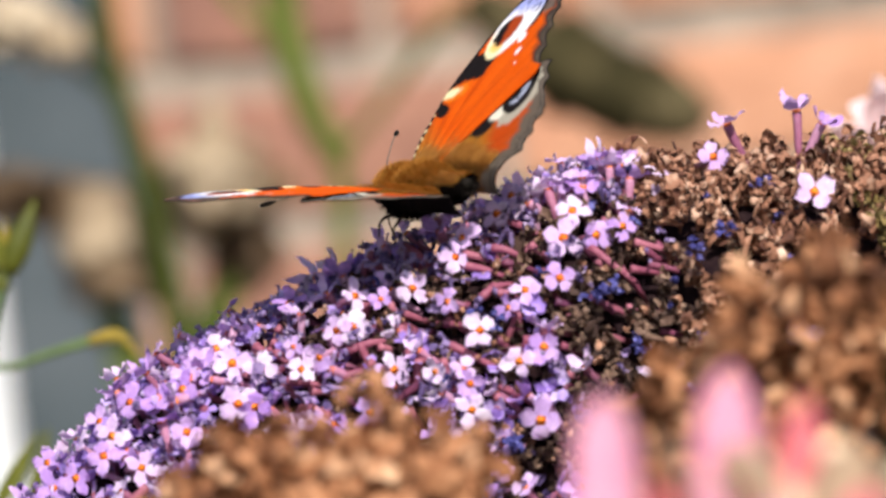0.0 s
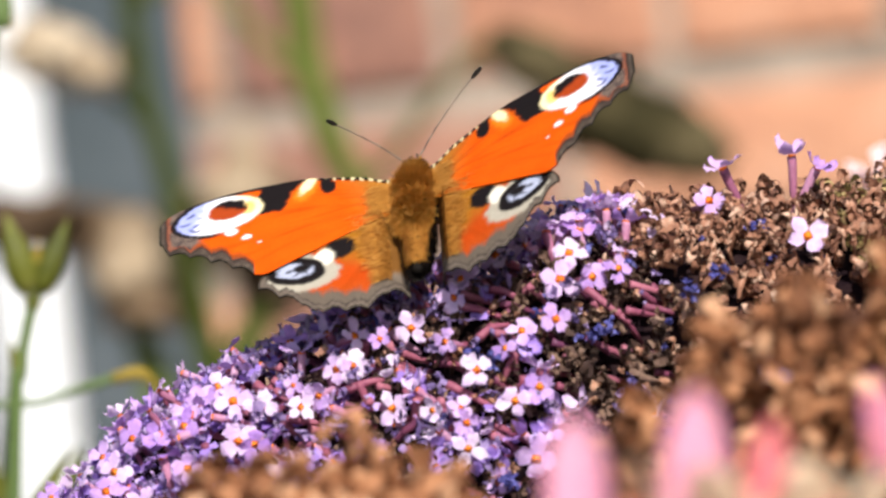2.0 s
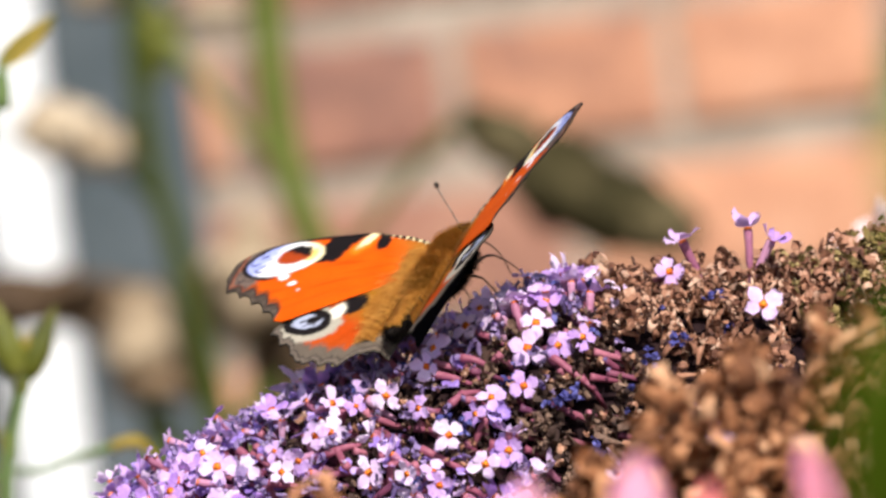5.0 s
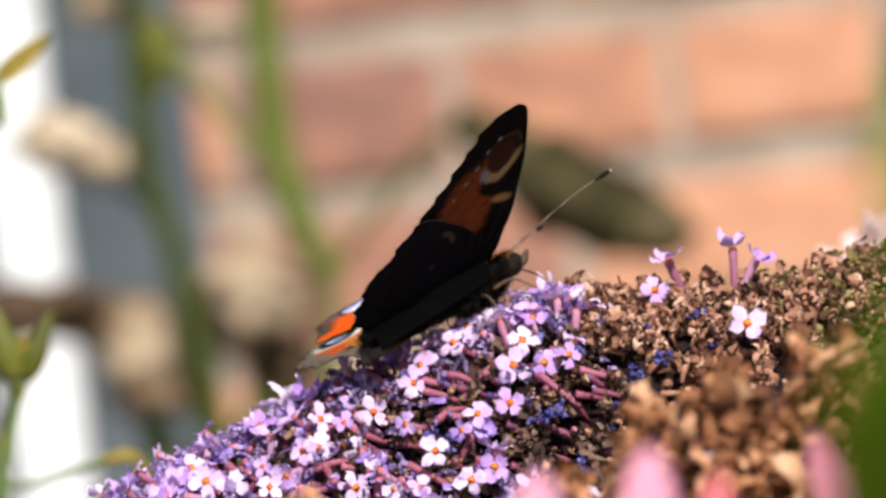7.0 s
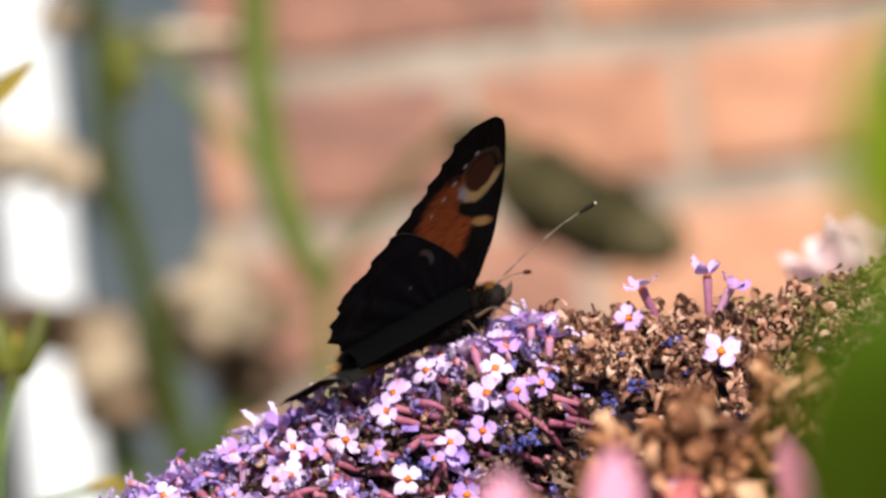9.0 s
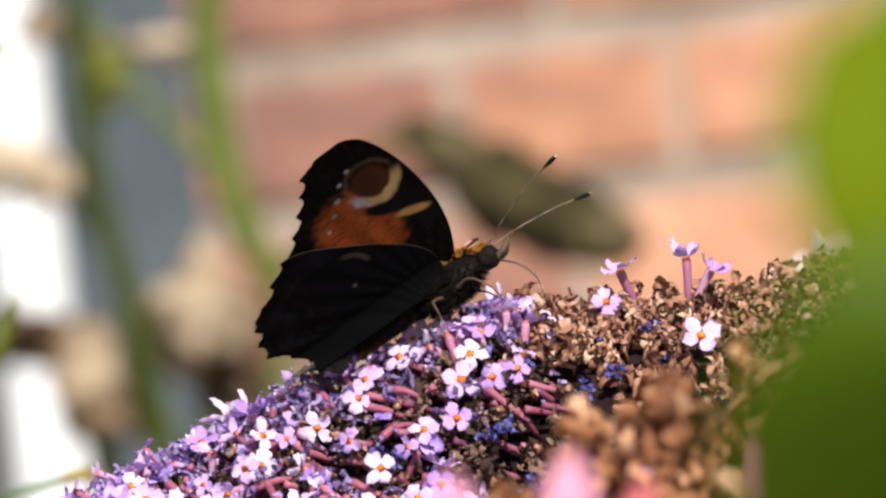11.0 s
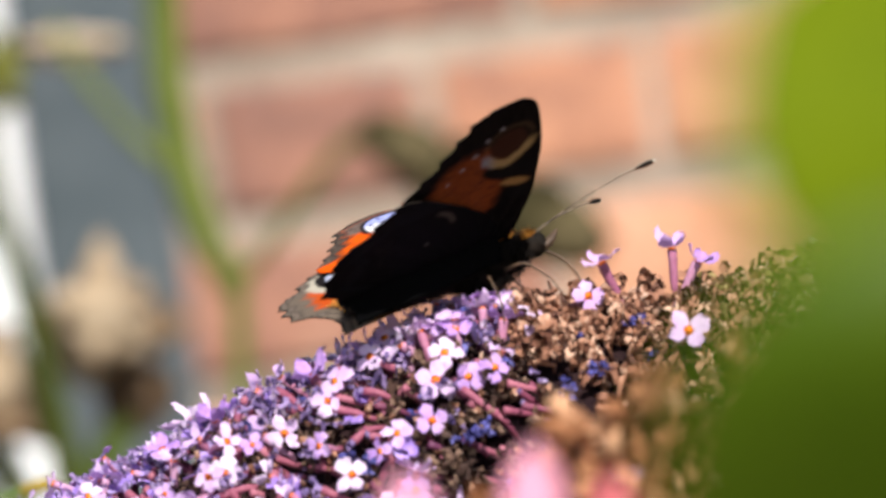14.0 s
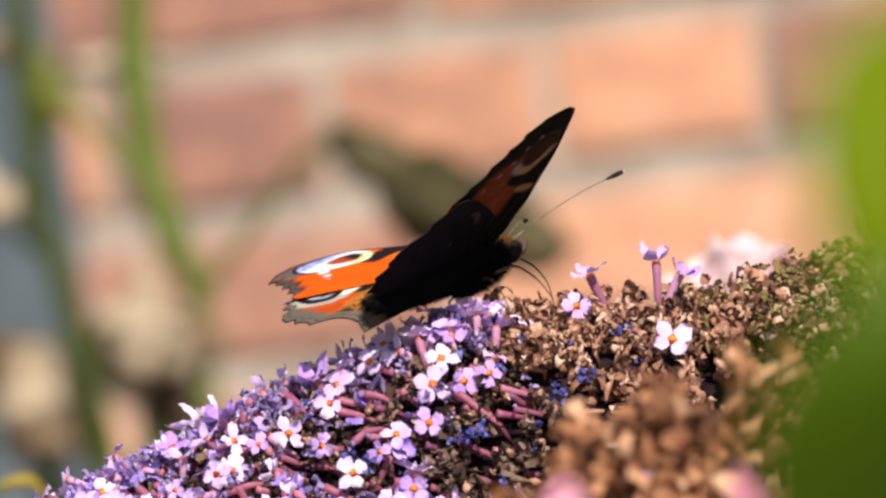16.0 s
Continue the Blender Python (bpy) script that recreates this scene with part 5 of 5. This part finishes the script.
def build_dark_plant():
    """A forked green stalk with a drooping dark spent head."""
    root = empty("forked_plant", Matrix.Translation(DARK_AT), "forked green stalk with a dark drooping spent head", "garden plant")
    o = Vector(DARK_AT)

    def at(x, z, y=0.0):
        return Vector((x, 2.5 + y, z)) - o
    part("stalk", tube_mesh("stalk", [at(-0.057, 1.40), at(-0.0556, 1.320), at(-0.0540, 1.291), at(-0.0493, 1.262), at(-0.0415, 1.238), at(-0.035, 1.222), at(-0.030, 1.17), at(-0.02, 0.6), at(-0.01, -0.01)], [0.004, 0.0062, 0.0064, 0.0064, 0.0062, 0.0045, 0.003, 0.004, 0.006], M_STALK, 44, 10), root)
    part("branch", tube_mesh("branch", [at(-0.0493, 1.260), at(-0.066, 1.275), at(-0.0832, 1.2961), at(-0.094, 1.315)], [0.003, 0.0022, 0.002, 0.0015], M_STALK, 16, 8), root)
    part("branch", tube_mesh("branch", [at(-0.034, 1.219), at(-0.019, 1.238), at(0.004, 1.268), at(0.022, 1.279)], [0.002, 0.002, 0.002, 0.0025], M_STALK, 16, 8), root)
    for x, z, s, turn, seed in ((0.030, 1.268, (17, 11, 10), 25, 1), (0.050, 1.254, (21, 14, 17), 35, 2), (0.067, 1.244, (20, 14, 16), 30, 3), (0.083, 1.238, (18, 12, 12), 12, 4), (0.020, 1.276, (8, 6, 6), 0, 5)):
        part("spent_head", blob("spent_head", [q * MM for q in s], M_LEAF_DARK, seed + 20, 0.28, 1.8, 14, 20, 0.1), root, Matrix.Translation(at(x, z)) @ Matrix.Rotation(radians(turn), 4, "Y"))
    return root


def build_bud_plant():
    """A thin stem with pale green pointed buds and a yellowing tip leaf."""
    root = empty("bud_stem", Matrix.Translation((-0.0600, 0.40, 1.1916)), "thin green stem with olive pointed buds and narrow leaves", "garden plant")

    def at(x, z, y=0.0):
        return Vector((x * MM, y * MM, z * MM))
    part("stem", tube_mesh("stem", [at(0.6, 1), at(-1.0, -6), at(-1.6, -12), at(-3, -40), at(-6, -300), at(-8, -1195)], [0.0010, 0.0009, 0.0009, 0.0012, 0.002, 0.003], M_STEM, 50, 8), root)
    for x, z, turn, l, w in ((-0.6, 0.2, -16, 13.0, 5.2), (1.0, 0.2, 21, 12.5, 4.4), (0.3, 0, 4, 9.0, 1.8), (-1.6, -13, -16, 6.5, 2.2), (0, -2.2, 2, 3.4, 3.0)):
        pts = [(0, 0, l * t * MM) for t in (0, 0.15, 0.35, 0.6, 0.85, 1.0)]
        v, f = tube(pts, [0.25 * w * MM, 0.42 * w * MM, 0.5 * w * MM, 0.4 * w * MM, 0.16 * w * MM, 0.02 * w * MM], 12)
        part("bud", mesh_of("bud", v, f, M_BUD if w != 1.8 else M_YELLOWED), root, Matrix.Translation(at(x, z)) @ Matrix.Rotation(radians(turn), 4, "Y"))
    add_narrow_leaves(root)
    return root


def add_narrow_leaves(root):
    for x, z, turn, l, w in ((3.0, -40, 14, 18, 2.6), (-1.5, -36, 30, 15, 2.8), (-3.0, -38, -12, 17, 3.0)):
        v, f = blade(l * MM, w * MM, 0.12, 0.4, 12, 4, 0.15, turn)
        part("leaf", mesh_of("leaf", v, f, M_BUD), root, Matrix.Translation((x * MM, 0, z * MM)) @ Matrix.Rotation(radians(turn), 4, "Y") @ Matrix.Rotation(radians(86), 4, "X"))


def build_curled_leaf():
    root = empty("grass_blade", Matrix.Translation((-0.0666, 0.40, 1.1734)), "thin arching grass blade with a yellowed tip", "grass")
    part("blade", tube_mesh("blade", [(0, 0, -1.17), (-0.006, 0, -0.5), (-0.009, 0, -0.05), (-0.004, 0, -0.003), (0.008, 0, 0.0035), (0.0178, 0, 0.0068)], [0.0012, 0.0012, 0.0008, 0.0006, 0.0006, 0.0008], M_STEM, 60, 6), root)
    part("tip", tube_mesh("tip", [(0.0178, 0, 0.0068), (0.0222, 0, 0.0076), (0.0254, 0, 0.0044)], [0.0009, 0.0011, 0.0002], M_YELLOWED, 12, 6), root, label="yellow tip")


def build_yellow_leaf():
    root = empty("yellowing_stem", Matrix.Translation((-0.0662, 0.40, 1.2402)), "dark thin stem with a yellowing pointed leaf", "garden plant")
    part("stem", tube_mesh("stem", [(0.0006, 0, 0.001), (0.0008, 0, -0.006), (-0.002, 0, -0.03), (-0.008, 0, -0.3), (-0.008, 0, -1.24)], [0.0007, 0.0014, 0.0010, 0.001, 0.002], M_STEM, 40, 7), root)
    v, f = blade(0.0125, 0.0040, 0.15, 0.3, 10, 3, 0.2, 2)
    part("leaf", mesh_of("leaf", v, f, M_YELLOWED), root, Matrix.Rotation(radians(48), 4, "Y") @ Matrix.Rotation(radians(80), 4, "X"))


def build_pink_behind():
    root = empty("pink_bloom", Matrix.Translation((0.0710, 0.40, 1.2100)), "pale pink bloom with curled petals behind the spike", "flower")
    rnd = random.Random(9)
    for i in range(11):
        a = TAU * i / 11
        v, f = blade(14 * MM, 9 * MM, 0.4, 0.3, 8, 3, 0.4, i, tip=0.0)
        m = Matrix.Rotation(a, 4, "Z") @ Matrix.Rotation(radians(rnd.uniform(5, 60)), 4, "X")
        part("petal", mesh_of("petal", v, f, M_BLUSH), root, m)
    part("heart", blob("heart", (3 * MM, 3 * MM, 2 * MM), M_CREAM, 8, 0.1), root)
    part("stem", tube_mesh("stem", [(0, 0, -0.001), (0.002, 0.002, -0.1), (0.01, 0.01, -0.6), (0.01, 0.01, -1.21)], [0.0012, 0.0014, 0.002, 0.003], M_STEM, 20, 7), root)
    return root


build_ground()
wall, near_bricks, heads, longs = build_wall()
build_pipe()
build_board()
spike = build_buddleia()
butterfly, wings = build_butterfly()
build_dead_spike("spent_spike", (0.058, -0.2, 1.1795), (0.0150, -0.21, 1.1695), 0.0135, 1, "spent brown buddleia spike with curled dry petals")
build_dead_spike("spent_spike", (-0.0005, -0.2, 1.1600), (-0.0345, -0.2, 1.1625), 0.0115, 2, "spent tan buddleia spike, dry and crumpled")
pink = build_pink()
leaves = build_near_leaves()
seeds = build_seed_plant()
dark = build_dark_plant()
buds = build_bud_plant()
build_curled_leaf()
build_yellow_leaf()
bloom = build_pink_behind()
lay_bricks(wall, near_bricks, heads, longs)


def motions():
    # sway of the loose plants: seconds, metres sideways and up
    def sway(ob, rows):
        home = ob.matrix_basis.copy()
        walk(ob, [(t, Matrix.Translation(LEAN.to_3x3() @ Vector((x, 0, z))) @ home) for t, x, z in rows])

    sway(pink, [(0, -0.0040, -0.0013), (0.5, -0.0015, 0.0000), (1, -0.0023, -0.0002), (1.5, -0.0012, -0.0005),
        (2, -0.0018, 0.0000), (2.5, -0.0027, -0.0006), (3, -0.0017, 0.0002), (3.5, -0.0004, -0.0004),
        (4, -0.0008, -0.0005), (6.5, 0.0003, 0.0003), (7, 0.0021, 0.0016), (7.5, 0.0027, 0.0018),
        (8, 0.0034, 0.0029), (8.5, 0.0038, 0.0037), (9, 0.0038, 0.0036), (11.5, 0.0024, 0.0018),
        (12, 0.0021, 0.0014), (12.5, 0.0033, 0.0036), (13, 0.0026, 0.0040), (13.5, -0.0011, 0.0002),
        (14, 0.0015, 0.0030), (14.5, 0.0002, 0.0003), (15, -0.0053, -0.0018), (15.5, -0.0033, -0.0002),
        (16, -0.0009, 0.0005)])
    sway(leaves, [(0, -0.0128, -0.0007), (0.5, -0.0082, -0.0006), (1, -0.0077, -0.0006), (1.5, -0.0053, -0.0005),
        (2, -0.0056, -0.0004), (2.5, -0.0060, -0.0006), (3, -0.0054, -0.0013), (3.5, -0.0015, -0.0020),
        (4, -0.0021, -0.0013), (6.5, -0.0017, -0.0004), (7, -0.0003, -0.0001), (7.5, 0.0008, -0.0002),
        (8, 0.0010, 0.0006), (8.5, 0.0018, 0.0012), (9, 0.0029, 0.0013), (11.5, 0.0010, 0.0000),
        (12, -0.0002, 0.0000), (12.5, 0.0000, 0.0000), (13, 0.0009, -0.0001), (13.5, -0.0011, -0.0007),
        (14, -0.0007, -0.0006), (14.5, -0.0009, -0.0008), (15, -0.0084, -0.0005), (15.5, -0.0078, 0.0000),
        (16, -0.0050, -0.0001)])
    sway(seeds, [(0, 0.0097, -0.0037), (0.5, 0.0037, -0.0031), (1, 0.0019, -0.0025), (1.5, -0.0037, -0.0010),
        (2, -0.0006, 0.0002), (2.5, 0.0067, -0.0037), (3, 0.0052, -0.0015), (3.5, 0.0006, -0.0037),
        (4, 0.0009, -0.0010), (6.5, -0.0024, -0.0011), (7, 0.0000, 0.0000), (7.5, 0.0002, 0.0011),
        (8, -0.0071, 0.0023), (8.5, -0.0107, 0.0034), (9, -0.0151, 0.0047), (11.5, -0.0169, -0.0031),
        (12, -0.0248, -0.0010), (12.5, -0.0345, -0.0045), (13, -0.0196, 0.0018), (13.5, -0.0418, -0.0127),
        (14, -0.0407, -0.0005), (14.5, -0.0438, -0.0143), (15, -0.0014, -0.0201), (15.5, 0.0044, -0.0053),
        (16, 0.0044, -0.0075)])
    sway(dark, [(0, 0.0260, -0.0039), (0.5, 0.0221, -0.0026), (1, 0.0205, -0.0060), (1.5, 0.0119, -0.0032),
        (2, 0.0127, -0.0024), (2.5, 0.0140, -0.0059), (3, 0.0114, -0.0013), (3.5, 0.0034, -0.0068),
        (4, 0.0031, -0.0056), (6.5, -0.0017, -0.0049), (7, 0.0000, 0.0000), (7.5, 0.0006, -0.0023),
        (8, -0.0028, 0.0026), (8.5, -0.0034, 0.0051), (9, -0.0057, 0.0062), (11.5, -0.0181, 0.0004),
        (12, -0.0172, -0.0019), (12.5, -0.0169, 0.0003), (13, -0.0149, 0.0019), (13.5, -0.0212, 0.0035),
        (14, -0.0218, 0.0027), (14.5, -0.0265, 0.0009), (15, -0.0057, -0.0072), (15.5, -0.0001, -0.0028),
        (16, -0.0028, 0.0013)])
    sway(bloom, [(0, 0.0030, -0.0050), (2, 0.0035, -0.0052), (4, 0.0060, -0.0060), (7, 0.0060, -0.0048), (8, 0.0020, -0.0010), (8.5, -0.0016, -0.0006), (9, 0.0020, -0.0012), (11.5, 0.0030, -0.0070), (14, 0.0040, -0.0085), (15, 0.0020, -0.0080), (16, -0.0045, -0.0065)])
    sway(buds, [(0, -0.0021, -0.0016), (0.5, -0.0001, 0.0008), (1, -0.0018, -0.0004), (1.5, -0.0014, 0.0006),
        (2, -0.0010, 0.0012), (2.5, 0.0000, 0.0006), (3, 0.0003, 0.0000), (3.5, -0.0030, -0.0012),
        (4, -0.0026, -0.0008), (6.5, -0.0027, -0.0008), (7, -0.0022, 0.0010), (7.5, -0.0020, 0.0028),
        (8, -0.0012, 0.0042), (8.5, -0.0004, 0.0054), (9, -0.0006, 0.0060), (16, -0.0006, 0.0050)])
    # the butterfly: seconds, place (mm, from the spike's middle), heading, pitch, roll, lift of left and right wing, sweep of the forewings
    rows = [(0, -0.4, 6.5, 1.4, 114.5, 2.6, -26.4, 23.8, 26.6, 5.5), (0.1, -0.5, 6.6, 1.4, 114.1, 3.6, -26.5, 23.3, 26.0, 5.2),
        (0.2, -0.9, 7.3, 1.0, 112.1, 8.6, -26.9, 20.8, 22.9, 4.1), (0.3, -1.6, 8.4, 0.6, 108.9, 16.1, -27.7, 16.7, 17.9, 2.3),
        (0.5, -2.2, 9.2, 0.4, 106.5, 19.3, -28.3, 13.7, 14.1, 0.9), (0.7, -2.5, 9.0, 0.7, 109.1, 13.9, -29.3, 18.4, 22.1, 1.9),
        (0.8, -2.8, 8.9, 0.9, 110.6, 10.9, -29.9, 20.9, 26.6, 2.5), (1, -3.0, 8.7, 1.1, 112.3, 7.3, -30.7, 24.0, 31.9, 3.1),
        (1.2, -3.0, 8.7, 1.1, 111.5, 8.2, -30.4, 23.6, 31.1, 3.1), (1.3, -2.8, 8.3, 1.2, 103.6, 18.0, -27.2, 19.0, 22.7, 2.6),
        (1.4, -2.6, 7.8, 1.4, 94.0, 29.9, -23.4, 13.4, 12.4, 1.9), (1.5, -2.6, 7.7, 1.4, 93.0, 31.1, -23.0, 12.8, 11.4, 1.9),
        (2, -2.6, 7.0, 1.0, 92.8, 33.1, -22.6, 9.5, 11.7, -0.9), (2.2, -1.8, 7.4, 1.5, 91.4, 28.5, -22.0, 14.9, 16.1, -1.6),
        (2.3, -0.4, 8.0, 2.4, 89.1, 20.3, -20.9, 24.5, 23.7, -2.6), (2.4, 1.3, 8.9, 3.4, 86.2, 10.4, -19.5, 36.0, 32.9, -3.9),
        (2.5, 1.5, 8.9, 3.5, 86.0, 9.7, -19.4, 36.9, 33.5, -4.0), (3, 0.3, 8.9, 2.6, 88.2, 11.9, -20.3, 31.7, 32.8, 5.1),
        (3.1, 0.3, 8.2, 2.3, 83.3, 17.9, -20.4, 24.6, 26.7, 3.0), (3.2, 0.3, 7.3, 1.9, 76.9, 25.6, -20.5, 15.3, 18.8, 0.4),
        (3.5, 0.4, 6.9, 1.7, 74.1, 29.0, -20.6, 11.2, 15.3, -0.8), (4, 0.6, 8.0, 1.1, 75.7, 33.6, -22.8, 15.9, 22.6, -0.7),
        (4.2, 0.7, 8.1, 1.3, 73.9, 34.0, -22.5, 16.0, 22.4, -0.6), (6.3, 2.3, 8.9, 3.1, 44.6, 39.8, -16.8, 17.6, 18.6, -0.3),
        (6.5, 2.5, 9.1, 3.4, 40.4, 40.7, -16.0, 17.8, 18.1, -0.3), (6.6, 2.6, 8.0, 2.8, 39.1, 32.3, -20.6, 15.9, 22.4, 0.8),
        (6.7, 2.6, 7.6, 2.5, 38.5, 28.9, -22.5, 15.2, 24.3, 1.3), (7, 2.6, 7.4, 2.4, 38.2, 26.8, -23.6, 14.7, 25.4, 1.6),
        (7.5, 2.9, 10.3, 3.1, 39.1, 31.7, -24.0, 20.4, 26.8, 1.6), (8, 2.8, 7.7, 3.0, 43.3, 29.5, -26.4, 18.3, 23.2, 3.0),
        (8.5, 3.4, 7.5, 2.6, 38.0, 22.5, -27.0, 10.0, 25.3, 0.7), (9, 3.5, 7.6, 2.7, 38.4, 23.2, -27.7, 8.0, 26.4, 1.5),
        (9.2, 3.6, 7.6, 2.7, 35.5, 24.0, -26.8, 9.0, 26.3, 1.6), (11.3, 4.7, 7.7, 3.0, -9.0, 34.9, -13.4, 22.9, 23.4, 4.4),
        (11.5, 4.8, 7.7, 3.0, -10.5, 35.2, -13.0, 23.3, 23.3, 4.5), (12, 3.9, 7.6, 4.6, -5.4, 40.2, -11.9, 14.0, 27.2, 3.9),
        (12.5, 6.2, 8.1, 5.6, -7.2, 28.6, -11.3, 17.5, 17.5, 5.8), (13, 7.5, 8.0, 5.3, 1.7, 26.3, -12.6, 19.0, 19.0, 7.4),
        (13.1, 7.7, 7.9, 5.4, 3.1, 26.1, -12.7, 19.2, 19.3, 6.9), (13.2, 9.6, 7.0, 6.4, 19.0, 24.2, -13.9, 21.4, 22.4, 1.4),
        (13.3, 10.5, 6.5, 6.9, 26.2, 23.3, -14.5, 22.3, 23.9, -1.1), (13.5, 11.0, 6.3, 7.2, 30.5, 22.8, -14.8, 22.9, 24.7, -2.6),
        (14, 11.9, 7.9, 6.5, 22.8, 21.1, -12.9, 23.4, 23.8, 3.2), (14.5, 12.3, 7.6, 6.6, 23.7, 21.5, -14.4, 25.3, 27.3, 1.6),
        (14.8, 12.2, 7.6, 6.7, 24.7, 21.7, -14.7, 25.3, 27.3, 1.7), (14.9, 11.8, 7.3, 7.4, 31.8, 23.1, -16.6, 24.7, 27.0, 2.3),
        (15, 11.7, 7.3, 7.6, 33.8, 23.5, -17.1, 24.0, 26.9, 2.4), (15.2, 12.4, 8.6, 6.8, 30.2, 13.5, -17.3, 12.8, 22.7, 8.4),
        (15.5, 12.5, 8.9, 6.7, 29.5, 11.8, -17.4, 10.8, 22.0, 9.5), (15.8, 12.5, 8.9, 6.8, 31.7, 13.0, -17.4, 11.8, 21.9, 9.0),
        (15.9, 12.7, 9.1, 7.2, 39.6, 17.3, -17.6, 15.5, 21.7, 7.4), (16, 12.8, 9.2, 7.5, 43.9, 19.7, -17.7, 17.5, 21.6, 6.5)]
    walk(butterfly, [(r[0], LEAN @ Matrix.Translation((r[1] * MM, r[2] * MM, 1.2 + r[3] * MM)) @ pose(0, 0, 0, 0, 0, r[4]) @ pose(0, 0, 0, 0, -r[5]) @ pose(0, 0, 0, r[6])) for r in rows])
    at = Matrix.Translation((SWEEP_AT * MM, 0, 0))
    for side in (1, -1):
        hinge = Matrix.Translation((HINGE[0] * MM, side * HINGE[1] * MM, HINGE[2] * MM))
        lifts = [(r[0], r[7] if side > 0 else r[8], r[9]) for r in rows]
        walk(wings["fore", side], [(t, hinge @ pose(0, 0, 0, side * up) @ at @ pose(0, 0, 0, 0, 0, side * sw) @ at.inverted() @ Matrix.Translation((0, 0, 0.15 * MM))) for t, up, sw in lifts])
        walk(wings["hind", side], [(t, hinge @ pose(0, 0, 0, side * up)) for t, up, sw in lifts])


motions()
